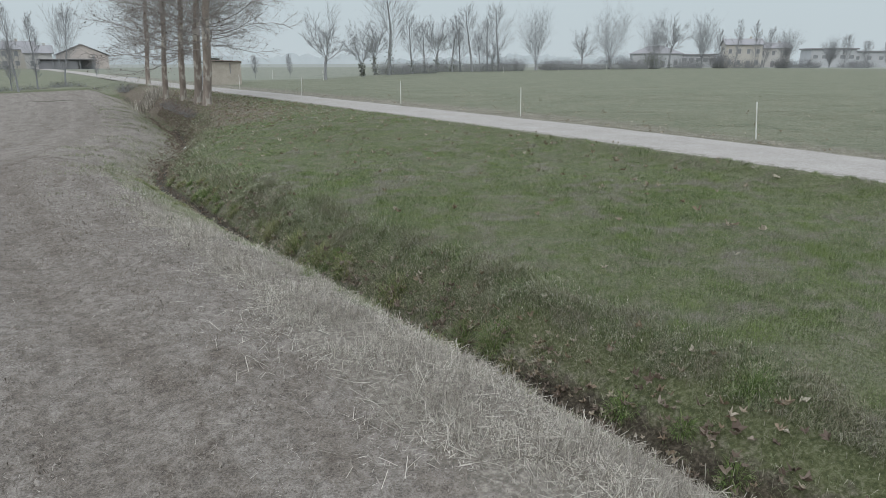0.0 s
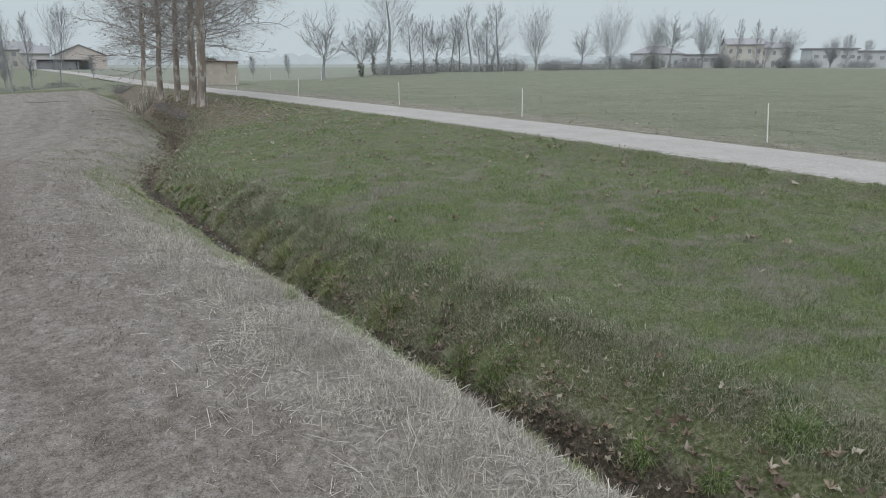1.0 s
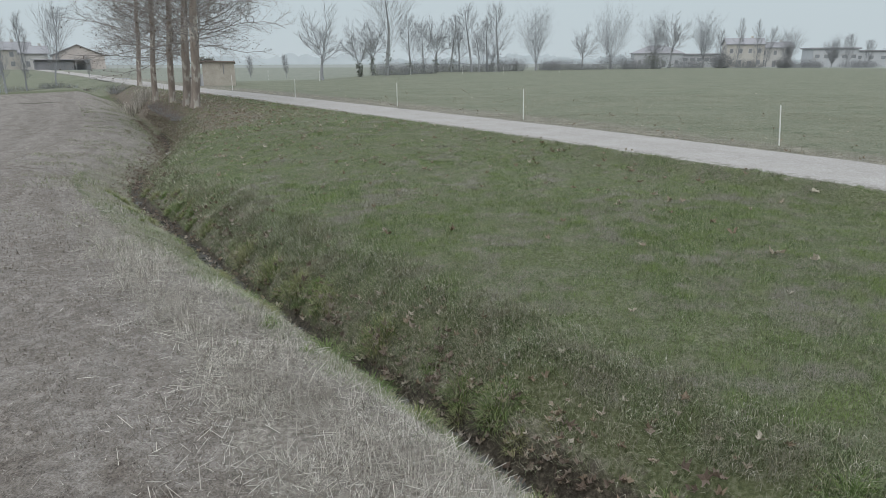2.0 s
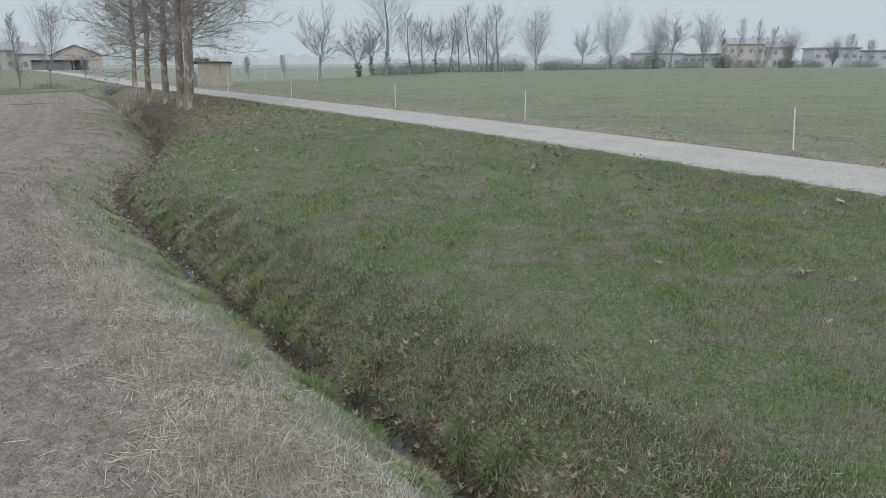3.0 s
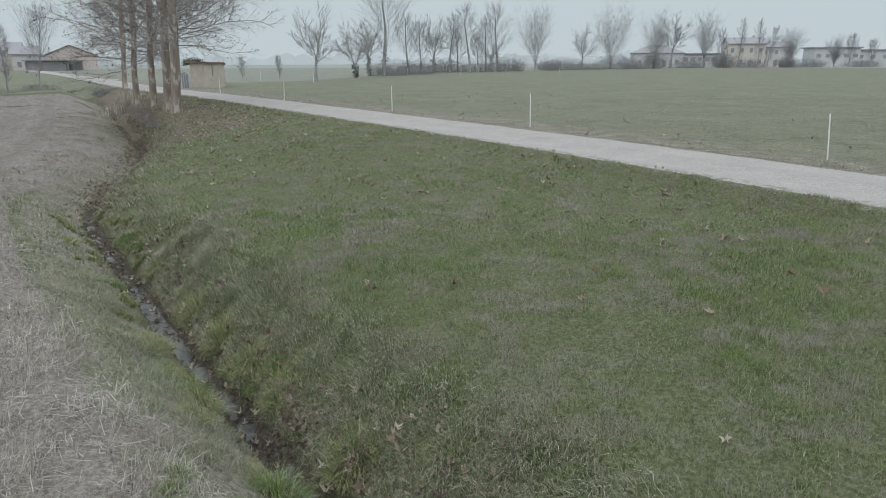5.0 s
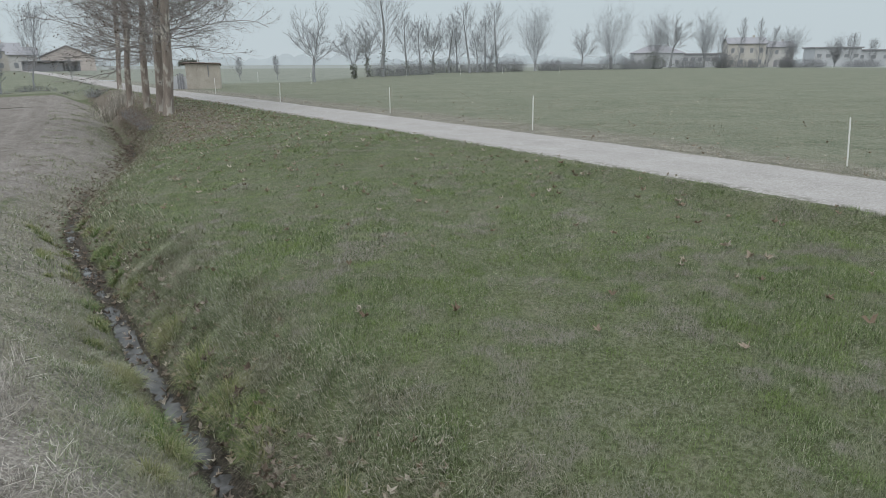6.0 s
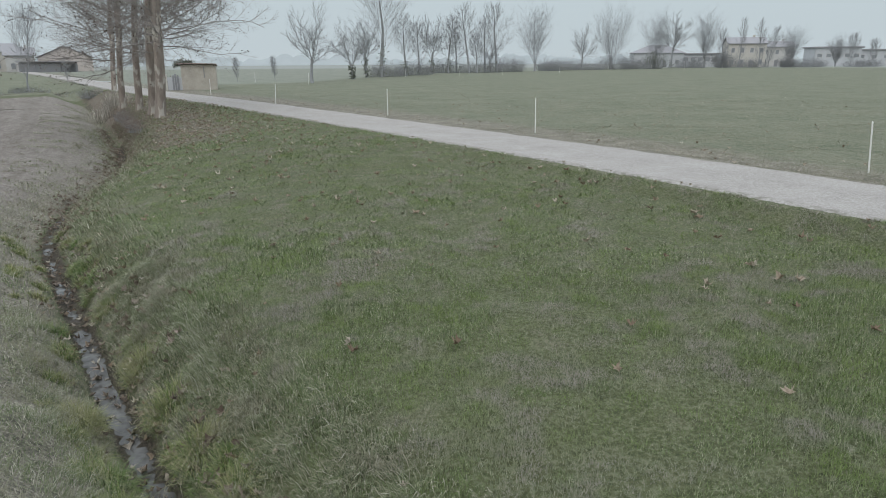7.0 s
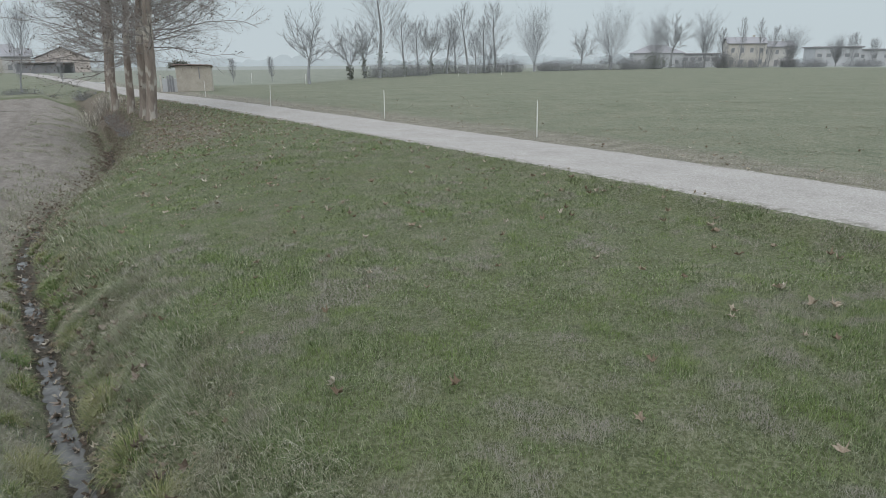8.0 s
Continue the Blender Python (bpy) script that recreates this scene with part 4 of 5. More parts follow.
def bush(x, y, tall, wide, seed, material, label, twigs=160):
    """A thicket of thin upright stems with sparse leaf scraps."""
    rng = np.random.default_rng(seed)
    z = float(height(np.array([x]), np.array([y]))[0]) - 0.05
    thing = empty("bush", pose(x, y, z), label, "bush", "hedge bushes")
    wood = Wood()
    far = math.hypot(x, y)
    ends = []
    for _ in range(twigs):
        a, q = rng.uniform(0, 6.283), math.sqrt(rng.random())
        start = np.array([math.cos(a) * q * wide * 0.8, math.sin(a) * q * wide * 0.5, 0])
        way = unit(np.array([math.cos(a) * q * 0.7, math.sin(a) * q * 0.7, 1.0]) + rng.normal(0, 0.25, 3))
        p, _w = run(rng, start, way, tall * (1.1 - 0.45 * q * q) * rng.uniform(0.6, 1.1), 4, 0.16, 0.0)
        wood.tube(p, (0.006 + 0.00011 * far) * np.linspace(1, 0.5, 5), 3)
        ends += [p[-1], p[3], p[2]]
    tagged(part_mesh("stem_thicket", wood.mesh("stem_thicket", HAZED_BARK), thing), kind="stuff")
    v, t = ivy(rng, np.array(ends), 0.12 + 0.08 * tall, twigs * 7, 0.012 + 0.011 * tall)
    tagged(part_mesh("foliage", mesh_of("foliage", v, t, material), thing), kind="stuff")


BRAMBLE = leaf_material("bramble_leaf", ((0.0, (0.20, 0.20, 0.20)), (0.6, (0.26, 0.26, 0.265)), (1.0, (0.32, 0.32, 0.325))))
for k, (x, y, tall, wide) in enumerate(((46.5, 178, 3.4, 4.7), (85.0, 202, 4.0, 2.3), (104.1, 202, 2.8, 2.2), (30.9, 166.4, 2.4, 4.5), (-3.9, 117.2, 1.9, 3.2), (15.5, 149, 2.6, 3.0), (74, 200, 2.6, 4.5), (9, 140, 2.0, 4), (112, 204, 2.2, 5), (128, 204, 2.0, 6), (94, 204, 2.2, 5), (2, 138, 2.2, 4), (-8, 108, 1.7, 3), (26, 160, 2.2, 3), (38, 172, 1.6, 4), (53, 182, 2.0, 4))):
    bush(x, y, tall * 1.35, wide * 1.1, 200 + k, BRAMBLE, "bare brown hedge bush at the field's edge", 240)
bush(59.4, 187, 5.0, 2.6, 230, IVY, "dense dark evergreen bush in front of the houses", 200)
bush(-118, 172, 2.2, 5, 231, IVY, "dark evergreen hedge before the farmhouse", 200)
for k, (x, y, tall, wide) in enumerate(((-36.5, 70.5, 0.8, 2.6), (-41, 71.6, 0.7, 2.6), (-46, 71.5, 0.8, 3.0), (-52, 70, 0.8, 3.5), (-31.2, 64.5, 0.9, 1.2))):
    bush(x, y, tall, wide, 240 + k, IVY, "low dark weeds along the cross ditch", 120)
THICKET = leaf_material("thicket_leaf", ((0.0, (0.16, 0.125, 0.10)), (0.6, (0.25, 0.205, 0.17)), (1.0, (0.37, 0.315, 0.27))))
for k, (x, y, tall, wide) in enumerate(((-14.5, 37.0, 0.3, 0.7), (-15.4, 38.6, 0.35, 0.8), (-16.5, 40.6, 0.4, 0.9), (-17.6, 42.5, 0.4, 0.9), (-18.8, 44.6, 0.4, 0.8), (-13.6, 35.2, 0.25, 0.6))):
    bush(x, y, tall, wide, 260 + k, THICKET, "brown bramble thicket on the bank under the trees", 170)


# ---- stakes along the lane ----
def stake(x, y, tall, seed):
    rng = random.Random(seed)
    z = float(height(np.array([x]), np.array([y]))[0])
    thing = empty("fence_stake", pose(x, y, z - 0.15, rng.uniform(-2, 2), rng.uniform(-2, 1.5) - 0.55 * max(x, 0) if y < 40 else rng.uniform(-2, 2), 0), "slim white fence stake in the grass", "fence post", "white stakes")
    bm = bmesh.new()
    bmesh.ops.create_cone(bm, cap_ends=True, segments=10, radius1=0.019, radius2=0.017, depth=tall + 0.1, matrix=Matrix.Translation((0, 0, (tall + 0.1) / 2)))
    part("shaft", bm, POST, thing)
    bm = bmesh.new()
    bmesh.ops.create_cone(bm, cap_ends=True, segments=10, radius1=0.020, radius2=0.010, depth=0.04, matrix=Matrix.Translation((0, 0, tall + 0.12)))
    part("cap", bm, POST, thing)


for k, (x, y) in enumerate(((10.0, 20.35), (3.36, 27.9), (-2.32, 35.7), (-9.6, 44.2), (-17.0, 54.6), (-24.4, 66.0), (-13.9, 76.0), (-4.93, 104), (3.4, 112.4), (11.3, 122.4), (23.6, 134), (39, 157), (51.8, 166), (62, 171.5), (74, 177), (103, 177), (-21.6, 83), (14.6, 11.4))):
    stake(x, y, 1.2 if k < 6 else 1.15, 300 + k)


# ---- leaves on the ground ----
def leaf_shape(seed, size):
    """A dry plane leaf: five pointed lobes, folded and curled."""
    rng = np.random.default_rng(seed)
    angles = np.radians([-90, -40, -15, 10, 35, 62, 90, 118, 145, 170, 195, 220])
    reach = np.array([0.25, 0.75, 0.42, 0.95, 0.5, 0.55, 1.05, 0.55, 0.5, 0.95, 0.42, 0.75]) * rng.uniform(0.85, 1.1, 12)
    x, y = np.cos(angles) * reach * size / 2, np.sin(angles) * reach * size / 2
    z = 0.6 * np.abs(x) * rng.uniform(0.3, 1.5) + rng.uniform(-0.12, 0.26, 12) * size + 1.5 * (x * x + y * y) / size * rng.uniform(0.0, 0.8)
    verts = np.vstack([[0, 0, 0], np.c_[x, y, z]])
    tris = np.array([[0, 1 + k, 1 + (k + 1) % 12] for k in range(12)])
    return verts, tris


LEAVES = [leaf_shape(400 + k, 0.17) for k in range(6)]


def leaf_litter():
    """The carpet of leaves under the plane trees and in the ditch."""
    rng = np.random.default_rng(17)
    x, y = scatter(rng, 80000, -24, 22, 4, 54)
    z, d, r = lie(x, y)
    trees = np.abs(off_line(x, y, [(-9.5, 30.5), (-14, 38), (-23, 52)]))
    want = np.where((r < -1.5) & (d > 0.1), 0.55 * np.exp(-((trees / 3.4) ** 2)) + 0.14 * np.exp(-trees / 9) * (y > 18) + 0.006, 0)
    want = np.maximum(want, np.interp(np.abs(d - 0.4), [0.4, 0.9], [1, 0]) * np.interp(y, [4, 8.5, 12, 30], [1.0, 0.9, 0.4, 0.5]) * np.clip(0.6 + value_noise(x, y, 0.9, 91), 0.08, 1))
    want = np.where(r > 1.8, np.interp(r, [1.8, 4, 14], [0.03, 0.014, 0.004]), want)
    ok = rng.random(len(x)) < want
    carpet(rng, x[ok], y[ok], FALLEN, "brown fallen plane leaves under the trees and on the lawn")
    x, y = along_ditch(rng, 8000, 19, 46, -0.8, 1.0)
    d = lie(x, y)[1]
    ok = rng.random(len(x)) < np.interp(np.abs(d - 0.1), [0.2, 0.5, 0.9], [1, 0.4, 0.05]) * np.interp(y, [19, 26], [0.3, 1]) * np.clip(0.75 + 0.6 * value_noise(x, y, 0.8, 94), 0.1, 1)
    near_x, near_y = along_ditch(rng, 2400, 3.5, 19, -0.4, 0.65)
    d = lie(near_x, near_y)[1]
    near_ok = rng.random(len(near_x)) < np.interp(near_y, [5, 7.5, 9, 19], [1, 0.8, 0.3, 0.35]) * np.interp(np.abs(d - 0.12), [0.2, 0.55], [1, 0.25]) * np.clip(0.7 + 0.8 * value_noise(near_x, near_y, 0.5, 98), 0.05, 1)
    carpet(rng, np.r_[x[ok], near_x[near_ok]], np.r_[y[ok], near_y[near_ok]], DARK_LEAF, "sodden dark plane leaves filling the ditch bottom")


def carpet(rng, x, y, material, label):
    verts, tris, count = [], [], 0
    for px, py, pz in zip(x, y, height(x, y)):
        v, t = LEAVES[rng.integers(6)]
        a, s = rng.uniform(0, 6.283), rng.uniform(0.4, 0.85)
        tip = rng.normal(0, 0.35)
        m = np.array([[math.cos(a), -math.sin(a), 0], [math.sin(a), math.cos(a), 0], [0, 0, 1]]) @ np.array([[1, 0, 0], [0, math.cos(tip), -math.sin(tip)], [0, math.sin(tip), math.cos(tip)]])
        verts.append(v @ m.T * s + [px, py, pz + 0.04])
        tris.append(t + count)
        count += len(v)
    join("leaf_litter", [(np.concatenate(verts), np.concatenate(tris))], material, label, "leaves")


def fallen_leaves():
    rng = np.random.default_rng(18)
    meshes = [mesh_of("fallen_leaf", *LEAVES[k], FALLEN) for k in range(6)]
    spots = [(-0.87, 15.11), (-0.39, 17.37), (5.07, 15.70), (3.32, 13.17), (3.10, 10.79), (-0.87, 11.97), (-1.85, 19.17), (4.58, 16.82), (4.81, 17.15), (3.94, 17.22), (5.62, 15.21), (4.43, 13.55), (2.46, 17.78), (-2.50, 19.37), (4.28, 14.07), (2.34, 15.29), (0.23, 12.01), (1.26, 17.47), (1.94, 17.70), (0.90, 15.10), (3.27, 14.50), (4.63, 13.47), (-2.43, 18.12), (-2.05, 18.57), (0.31, 19.95), (-4.69, 15.17), (4.88, 10.24), (5.16, 9.91), (4.31, 14.02), (3.41, 13.34), (5.65, 15.05), (6.38, 13.16), (7.22, 13.58), (4.63, 16.85), (4.18, 15.74), (5.17, 9.88), (4.78, 10.25), (4.55, 16.61), (-2.67, 15.83)]
    while len(spots) < 100:
        x, y = rng.uniform(-7, 9), rng.uniform(9, 27)
        z, d, r = lie(np.array([x]), np.array([y]))
        if d[0] > 1.2 and r[0] < -1.9 and rng.random() < np.interp(y, [9, 16, 20], [0.02, 0.2, 1]):
            spots.append((x, y))
    for k, (x, y) in enumerate(spots):
        ob = new("fallen_leaf", meshes[k % 6])
        s = rng.uniform(0.75, 1.15)
        ob.matrix_basis = pose(x, y, float(height(np.array([x]), np.array([y]))[0]) + 0.045, rng.uniform(-18, 18), rng.uniform(-18, 18), rng.uniform(0, 360)) @ Matrix.Diagonal((s, s, s, 1))
        tagged(ob, "curled dry plane leaf lying on the grass", "leaf", "fallen leaves")


leaf_litter()
fallen_leaves()


# ---- grass tussocks in the ditch ----
def tussock(x, y, size, seed, label, material):
    rng = np.random.default_rng(seed)
    n = int(420 * size / 0.3)
    a, q = rng.uniform(0, 6.283, n), np.sqrt(rng.random(n))
    px, py = x + np.cos(a) * q * size * 0.45, y + np.sin(a) * q * size * 0.45
    p = np.c_[px, py, height(px, py) - 0.02]
    v, t = blades(p, size * rng.uniform(0.4, 1.0, n), rng.uniform(0.0035, 0.0065, n), 0.12 + 0.85 * q * rng.uniform(0.4, 1.2, n), a + rng.normal(0, 0.55, n), rng.uniform(0.4, 1.6, n))
    base = np.array([x, y, float(height(np.array([x]), np.array([y]))[0])])
    ob = new("grass_tussock", mesh_of("grass_tussock", v - base, t, material))
    ob.matrix_basis = Matrix.Translation(base)
    tagged(ob, label, "grass tussock", "ditch tussocks")


# places and sizes; 1: fresh green, 0: olive with dead blades
TUFTS = ((-3.59, 12.93, 0.42, 0), (-2.87, 11.96, 0.42, 0), (-2.97, 10.82, 0.34, 1), (-2.58, 10.3, 0.36, 0), (-1.73, 7.66, 0.15, 1), (-1.23, 7.11, 0.13, 1), (-1.34, 8.69, 0.4, 1), (-0.75, 9.21, 0.42, 0), (-0.72, 7.94, 0.34, 1), (-2.26, 11.16, 0.42, 0), (-1.72, 10.43, 0.36, 0), (-4.0, 12.16, 0.18, 0), (-4.56, 12.62, 0.16, 0), (-4.98, 13.57, 0.26, 0), (-5.49, 14.3, 0.24, 1), (-4.99, 14.83, 0.3, 0), (-6.49, 16.95, 0.34, 1), (-3.75, 11.84, 0.34, 0), (-5.13, 13.81, 0.2, 0), (-1.79, 7.92, 0.14, 1), (-1.63, 10.23, 0.16, 0), (0.28, 7.87, 0.3, 1), (0.64, 7.44, 0.38, 1), (2.96, 5.44, 0.28, 1))
for k, (x, y, size, fresh) in enumerate(TUFTS):
    tussock(x, y, size, 500 + k, "fresh green grass tuft on the ditch bank" if fresh else "olive and straw-coloured grass tussock in the wet ditch", FRESH if fresh else TUSSOCK)


def reeds(x, y, seed):
    rng = np.random.default_rng(seed)
    n = 220
    px, py = x + rng.normal(0, 0.5, n), y + rng.normal(0, 0.7, n)
    base = np.array([x, y, float(height(np.array([x]), np.array([y]))[0])])
    v, t = blades(np.c_[px, py, height(px, py) - 0.02], rng.uniform(0.5, 1.1, n), rng.uniform(0.012, 0.03, n), rng.uniform(0, 0.35, n), rng.uniform(0, 6.283, n), rng.uniform(0.05, 0.7, n))
    ob = new("reed_clump", mesh_of("reed_clump", v - base, t, STRAW))
    ob.matrix_basis = Matrix.Translation(base)
    tagged(ob, "pale dry reeds standing in the ditch", "reeds", kind="stuff")


for k, (x, y) in enumerate(((-22.6, 50.5), (-23.6, 52.3), (-24.8, 54.2), (-22.9, 51.8))):
    reeds(x, y, 560 + k)


def ditch_edge_tussocks():
    rng = np.random.default_rng(77)
    for k in range(76):
        x, y = along_ditch(rng, 1, 4.5, 20.0, 0.2, 0.6)
        if k % 2:
            x, y = along_ditch(rng, 1, 5.5, 20.0, -0.75, -0.24)
        tussock(float(x[0]), float(y[0]), rng.uniform(0.12, 0.26), 600 + k, "ragged small grass tuft on the ditch bank", FRESH if k % 4 == 0 else TUSSOCK)


ditch_edge_tussocks()


def ditch_leaves():
    """Dead leaves: heaps caught in the grass, and strays."""
    rng = np.random.default_rng(78)
    me = [mesh_of("fallen_leaf", *leaf_shape(700 + k, 0.15), DARK_LEAF) for k in range(8)]
    heaps = ((-0.94, 9.34), (-0.81, 9.01), (-0.69, 8.76), (-0.59, 8.54), (-1.52, 9.92), (0.01, 8.47), (0.11, 8.12), (-2.07, 10.62), (1.08, 6.80), (1.81, 5.85), (2.08, 5.85), (0.13, 8.22), (2.45, 5.28), (-4.44, 14.06), (-4.05, 14.10), (-4.57, 14.83), (-3.36, 12.90), (-1.61, 10.10), (-1.40, 9.92), (0.01, 8.58))
    spots = [(x + rng.normal(0, 0.09), y + rng.normal(0, 0.11)) for x, y in heaps for _ in range(5)]
    for _ in range(50):
        x, y = along_ditch(rng, 1, 4.0, 17.0, -0.1, 0.8)
        spots.append((float(x[0]), float(y[0])))
    for k, (x, y) in enumerate(spots):
        ob = new("fallen_leaf", me[k % 8])
        s = rng.uniform(0.6, 1.15)
        z = float(height(np.array([x]), np.array([y]))[0])
        ob.matrix_basis = pose(x, y, z + 0.1, rng.uniform(-20, 55), rng.uniform(-50, 20), rng.uniform(0, 360)) @ Matrix.Diagonal((s, s, s, 1))
        tagged(ob, "large brown plane leaf caught in the ditch grass", "leaf", "fallen leaves")


ditch_leaves()


def pale_stone(x, y, size):
    bm = bmesh.new()
    bmesh.ops.create_icosphere(bm, subdivisions=2, radius=size)
    for v in bm.verts:
        k = 1 + 0.25 * noise.noise(v.co * 9)
        v.co = Vector((v.co.x * 1.2 * k, v.co.y * 0.9 * k, v.co.z * 0.6 * k))
    me = bpy.data.meshes.new("stone")
    bm.to_mesh(me)
    bm.free()
    me.materials.append(STONE)
    ob = new("stone", me)
    ob.matrix_basis = pose(x, y, float(height(np.array([x]), np.array([y]))[0]) + size * 0.35, 0, 0, 40)
    tagged(ob, "pale rounded stone lying in the ditch leaves", "stone")


STONE = plain_material("pale_limestone", (0.50, 0.49, 0.46), (0.68, 0.67, 0.64), 9, 0.85, 0.3)
pale_stone(-10.98, 27.3, 0.13)


# ---- buildings ----
def wall_material(name, a, b):
    return plain_material(name, a, b, 0.6, 0.9, 0.15)


# pale, low-contrast tones: distance haze mixed into wall, roof and board colours
OCHRE, CREAM, ROSE, ROOF, GREY, WOOD_DARK = wall_material("ochre_plaster", (0.46, 0.435, 0.39), (0.56, 0.535, 0.49)), wall_material("cream_plaster", (0.48, 0.47, 0.45), (0.57, 0.56, 0.54)), wall_material("rose_plaster", (0.52, 0.46, 0.42), (0.60, 0.54, 0.50)), plain_material("roof_tiles", (0.26, 0.26, 0.27), (0.34, 0.335, 0.34), 1.2, 0.9, 0.4, (1, 6, 1)), wall_material("grey_render", (0.42, 0.43, 0.44), (0.52, 0.53, 0.54)), plain_material("dark_boards", (0.22, 0.22, 0.23), (0.31, 0.31, 0.32), 2, 0.9, 0.4, (8, 8, 1))


def window(x, z, wide, tall, depth, house):
    """A framed window on the wall that faces -y."""
    frame_bm = bmesh.new()
    for x0, x1, z0, z1 in ((x - wide / 2 - 0.1, x - wide / 2, z, z + tall), (x + wide / 2, x + wide / 2 + 0.1, z, z + tall), (x - wide / 2 - 0.1, x + wide / 2 + 0.1, z + tall, z + tall + 0.1), (x - wide / 2 - 0.18, x + wide / 2 + 0.18, z - 0.1, z)):
        box(frame_bm, x0, x1, depth - 0.09, depth + 0.05, z0, z1)
    w = part("window", frame_bm, CREAM, house)
    part("pane", boxed(x - wide / 2 + 0.003, x + wide / 2 - 0.003, depth - 0.03, depth + 0.04, z + 0.003, z + tall - 0.003), GLASS, w)


def roof_mesh(wide, deep, low, rise, hip, over=0.5, thick=0.18):
    bm = bmesh.new()
    x, y = wide / 2 + over, deep / 2 + over
    ridge = max(wide / 2 - (deep / 2 if hip else -over), 0.2)
    for lift in (0, thick):
        for px, py, pz in ((-x, -y, low), (x, -y, low), (x, y, low), (-x, y, low), (-ridge, 0, low + rise), (ridge, 0, low + rise)):
            bm.verts.new((px, py, pz + lift))
    v = list(bm.verts)
    for o, flip in ((0, True), (6, False)):
        for f in ((0, 1, 5, 4), (2, 3, 4, 5), (1, 2, 5), (3, 0, 4))[: 4 if hip else 2]:
            bm.faces.new([v[o + k] for k in (f[::-1] if flip else f)])
    for a, b in ((0, 1), (1, 2), (2, 3), (3, 0)) if hip else ((0, 1), (1, 5), (5, 2), (2, 3), (3, 4), (4, 0)):
        bm.faces.new([v[a], v[b], v[b + 6], v[a + 6]])
    return bm


def house(name, x, y, turn, wide, deep, tall, rise, wall, label, storeys=2, bays=4, hip=False, chimney=True, base=None):
    z = float(height(np.array([x]), np.array([y]))[0]) if base is None else base
    thing = empty(name, pose(x, y, z - 0.3, 0, 0, turn), label, "house", "farm buildings")
    bm = boxed(-wide / 2, wide / 2, -deep / 2, deep / 2, 0, tall + 0.3)
    if not hip:
        for s in (-1, 1):
            e = s * (wide / 2 - 0.001)
            a, b, c = (bm.verts.new(p) for p in ((e, -deep / 2, tall + 0.3), (e, deep / 2, tall + 0.3), (e, 0, tall + 0.3 + rise)))
            bm.faces.new((a, b, c) if s > 0 else (a, c, b))
    part("wall", bm, wall, thing)
    roof = part("roof", roof_mesh(wide, deep, tall + 0.3, rise, hip), ROOF, thing)
    if chimney:
        part("chimney", boxed(wide * 0.2, wide * 0.2 + 0.7, -0.3, 0.4, tall + rise * 0.6, tall + rise + 1.1), wall, roof)
    step = tall / storeys
    for s in range(storeys):
        for k in range(bays):
            wx = (k + 0.5) / bays * wide - wide / 2
            if s == 0 and k == bays // 2:
                part("door", boxed(wx - 0.55, wx + 0.55, -deep / 2 - 0.05, -deep / 2 + 0.06, 0.3, 2.4), WOOD_DARK, thing)
            else:
                window(wx, 0.3 + s * step + 0.9, 1.0, min(1.4, step - 1.3), -deep / 2, thing)
    return thing


house("farmhouse", -126.5, 191, 30, 15, 9, 5.2, 2.3, OCHRE, "two-storey ochre farmhouse with a shallow tiled roof", 2, 5)
house("farmhouse", -114, 186.5, 30, 6.5, 8, 4.2, 2.1, CREAM, "lower cream wing beside the ochre farmhouse", 1, 2)
house("barn", -106, 194, -60, 16, 13, 3.6, 3.0, ROSE, "broad rose-plastered barn with a low gable", 1, 2, chimney=False)
house("farmhouse", 102.5, 228, -14, 11.5, 11, 7.2, 2.1, OCHRE, "tall two-storey ochre farmhouse behind the trees", 2, 4)
house("farmhouse", 114.6, 232, -14, 10.5, 10, 6.2, 1.9, CREAM, "cream two-storey house joined to the farmhouse", 2, 3)
house("farmhouse", 74.5, 232, -10, 16, 11, 4.4, 2.6, GREY, "low grey house with a hipped roof", 1, 4, hip=True)


def flat_block(x, y, turn, wide, deep, tall, label):
    thing = empty("farm_shed", pose(x, y, -0.2, 0, 0, turn), label, "farm building", "farm buildings")
    part("wall", boxed(-wide / 2, wide / 2, -deep / 2, deep / 2, 0, tall), GREY, thing)
    part("roof", boxed(-wide / 2 - 0.6, wide / 2 + 0.6, -deep / 2 - 0.6, deep / 2 + 0.6, tall + 0.003, tall + 0.5, 0.08), ROOF, thing)
    for k in range(5):
        window((k + 0.5) / 5 * wide - wide / 2, tall * 0.5, 1.6, 1.2, -deep / 2, thing)


flat_block(139.5, 240, -8, 15, 10, 6.2, "pale two-storey block with a flat dark roof")
flat_block(158.5, 243, -8, 20, 10, 5.4, "long pale farm building with a flat roof")
flat_block(90, 236, -6, 12, 9, 4.2, "plain grey farm building between the houses")


def lean_to():
    thing = empty("machine_shelter", pose(-101.5, 178, -0.1, 0, 0, 28), "long dark open-fronted machine shelter beside the barn", "farm building", "farm buildings")
    part("wall", boxed(-6.5, 6.5, 1.5, 4, 0, 2.6), WOOD_DARK, thing)
    part("front_panel", boxed(-6.2, 2.6, -2.0, -1.8, 0, 2.3), WOOD_DARK, thing)
    for k in range(5):
        part("pillar", boxed(-6.5 + k * 3.15, -6.2 + k * 3.15, -2.4, -2.1, 0, 2.4), WOOD_DARK, thing)
    part("roof", boxed(-7, 7, -2.9, 4.3, 2.603, 2.85, 0.05), ROOF, thing)


lean_to()


HUT_PLASTER = plain_material("stained_plaster", (0.33, 0.30, 0.255), (0.50, 0.46, 0.40), 1.6, 0.95, 0.3)
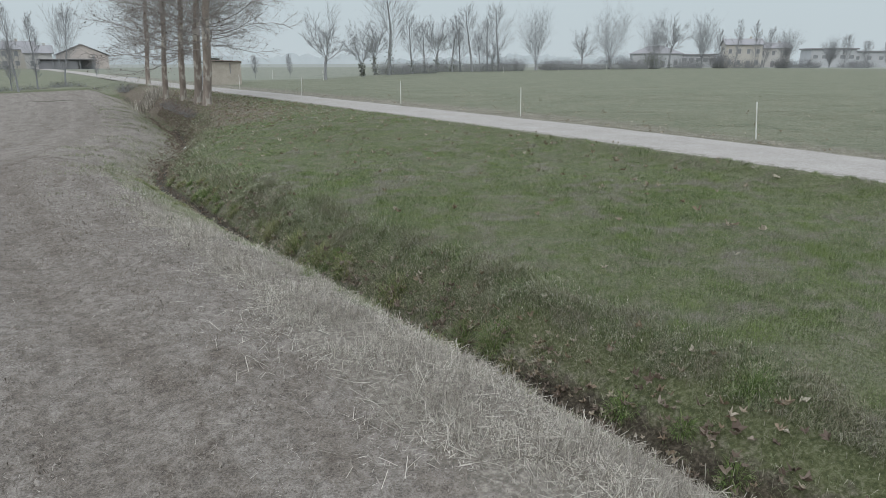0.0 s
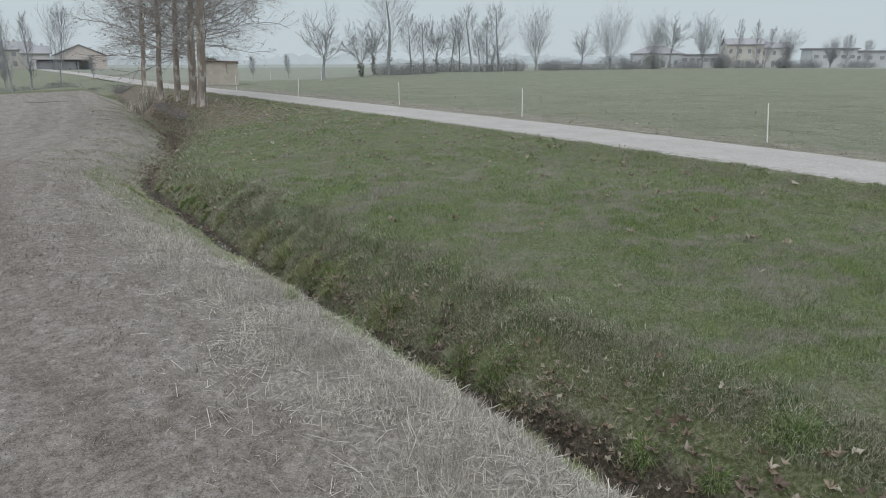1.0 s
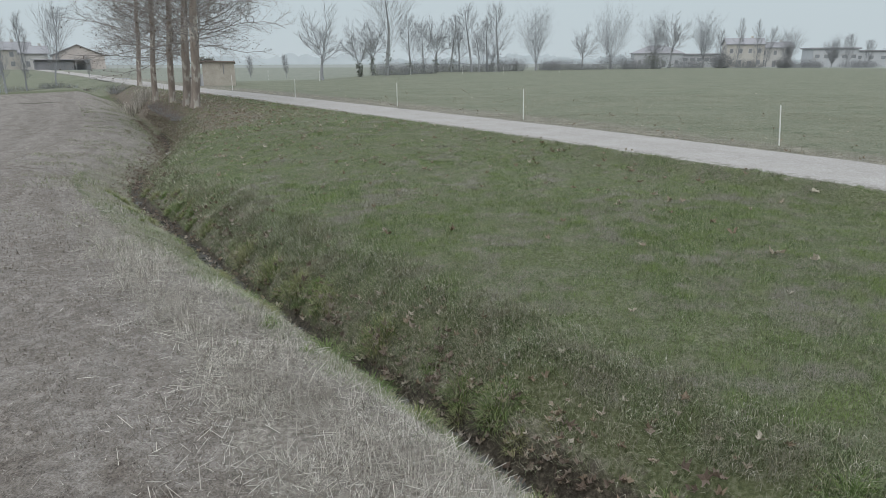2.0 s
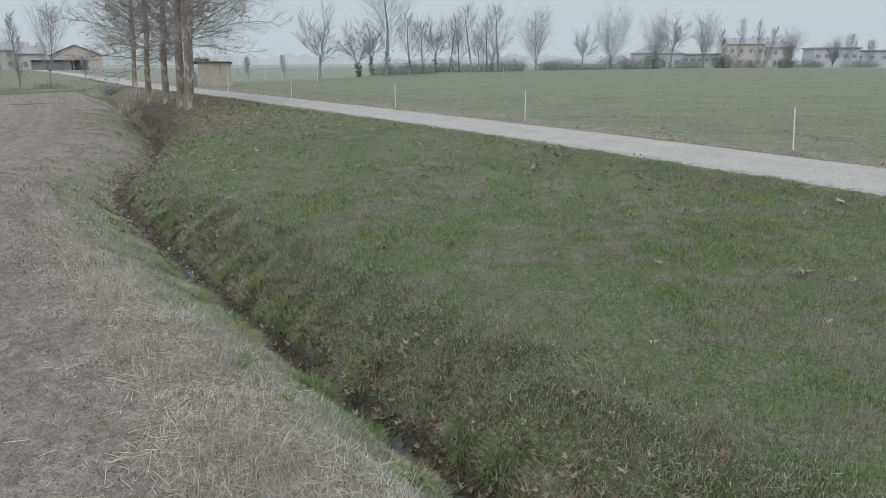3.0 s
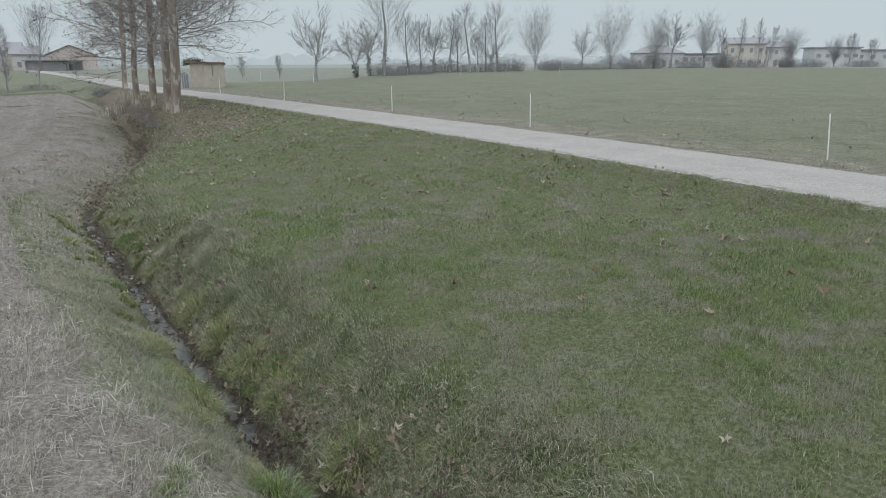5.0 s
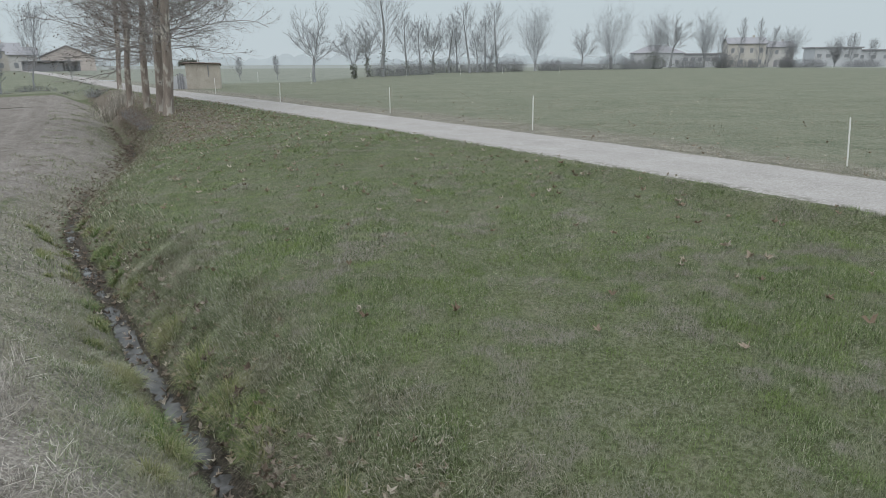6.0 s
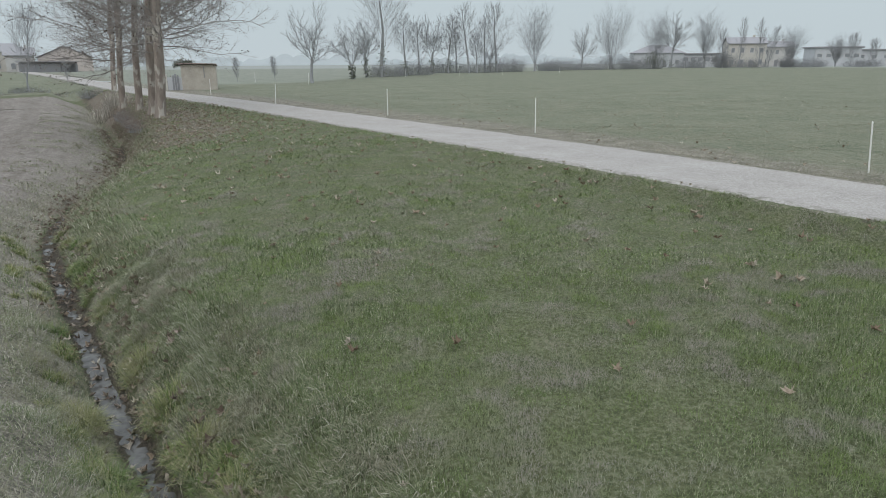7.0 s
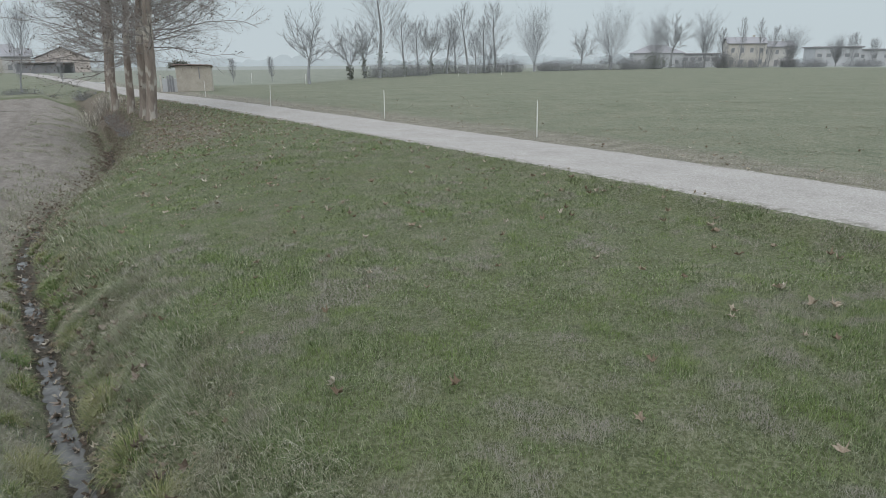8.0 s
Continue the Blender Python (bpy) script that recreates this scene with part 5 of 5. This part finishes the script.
HUT_TILES = plain_material("old_clay_tiles", (0.23, 0.175, 0.155), (0.33, 0.27, 0.24), 3.0, 0.9, 0.4)


def hut():
    """The small plastered hut by the lane, with a lean-to roof and an open side."""
    x, y = -22.0, 65.6
    z = float(height(np.array([x]), np.array([y]))[0])
    thing = empty("hut", pose(x, y, z - 0.15, 0, 0, 17), "small ochre plastered hut with a sagging tiled roof by the lane", "hut")
    part("front_wall", boxed(-1.15, 1.75, -1.5, -1.25, 0, 2.32), HUT_PLASTER, thing)
    part("back_wall", boxed(-1.15, 1.75, 1.25, 1.5, 0, 2.14), HUT_PLASTER, thing)
    part("end_wall", boxed(1.5, 1.753, -1.247, 1.247, 0, 2.2), HUT_PLASTER, thing)
    part("side_wall", boxed(-2.35, -1.153, -1.3, -1.1, 0, 1.25), GREY, thing, "low weathered side wall")
    for k in range(3):
        part("board", boxed(-1.95 + k * 0.2, -1.8 + k * 0.2, -1.36, -1.303, 0, 1.45 + 0.12 * (k % 2)), WOOD_DARK, thing, "dark weathered board")
    part("corner_post", boxed(-2.52, -2.38, -1.36, -1.22, 0, 1.55), OCHRE, thing, "pale corner post")
    part("drainpipe", boxed(0.72, 0.79, -1.58, -1.503, 1.2, 2.2, 0.015), WOOD_DARK, thing, "short rusty drainpipe")
    bm = bmesh.new()
    for k in range(13):
        box(bm, -1.5 + k * 0.26, -1.5 + k * 0.26 + 0.245, -1.75 - 0.04 * (k % 3), 1.75, -0.03 + 0.02 * math.sin(k * 0.4), 0.03 + 0.02 * (k % 2) + 0.02 * math.sin(k * 0.4))
    roof = part("roof", bm, HUT_TILES, thing, "uneven rows of old roof tiles")
    roof.matrix_basis = pose(0, 0, 2.29, -3.5, 0, 0)
    rng = np.random.default_rng(77)
    v, t = ivy(rng, np.array([[-1.6, -1.5, 2.3], [-1.2, -1.4, 2.5], [-0.6, -1.3, 2.5], [-0.1, -1.2, 2.42]]), 0.12, 420, 0.05)
    tagged(part_mesh("creeper", mesh_of("creeper", v, t, IVY), thing, "straggling creeper over the roof's edge"), kind="stuff")


hut()


def culvert():
    thing = empty("culvert_headwall", pose(-42.7, 89.3, -0.9, 0, 0, 30), "weathered concrete culvert headwall across the ditch", "culvert")
    part("headwall", boxed(-0.9, 0.9, -0.15, 0.15, -0.3, 1.0, 0.03), GREY, thing)
    bm = bmesh.new()
    bmesh.ops.create_cone(bm, cap_ends=False, segments=20, radius1=0.3, radius2=0.3, depth=0.5, matrix=Matrix.LocRotScale((0, -0.1, 0.3), Euler((radians(90), 0, 0)), None))
    part("pipe", bm, GREY, thing)


culvert()


# ---- far distance ----
def backdrop():
    """A low hazy line of woods all round the plain."""
    n, far = 1440, 430.0
    a = np.arange(n) * 2 * math.pi / n
    top = 4.6 + 1.3 * value_noise(a * 100, a * 0, 6, 71) + 1.0 * value_noise(a * 100, a * 0, 1.7, 72) + 1.3 * value_noise(a * 100, a * 0, 0.5, 73)
    low = np.c_[np.cos(a) * far, np.sin(a) * far, np.full(n, -3.0)]
    high = np.c_[np.cos(a) * far, np.sin(a) * far, np.maximum(top, 2)]
    i = np.arange(n)
    quads = np.stack([i, i + n, (i + 1) % n + n, (i + 1) % n], 1)
    # the woods give off an even pale blue-grey glow that imitates haze
    n_mat = Nodes("glowing_haze_woods", 1.0, 0.0)
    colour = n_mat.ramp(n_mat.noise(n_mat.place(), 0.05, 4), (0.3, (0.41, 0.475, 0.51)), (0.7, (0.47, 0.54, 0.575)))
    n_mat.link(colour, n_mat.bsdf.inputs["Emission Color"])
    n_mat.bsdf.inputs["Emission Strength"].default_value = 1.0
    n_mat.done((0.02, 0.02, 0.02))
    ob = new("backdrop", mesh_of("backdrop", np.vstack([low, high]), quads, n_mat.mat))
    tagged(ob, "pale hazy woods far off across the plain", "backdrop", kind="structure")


backdrop()
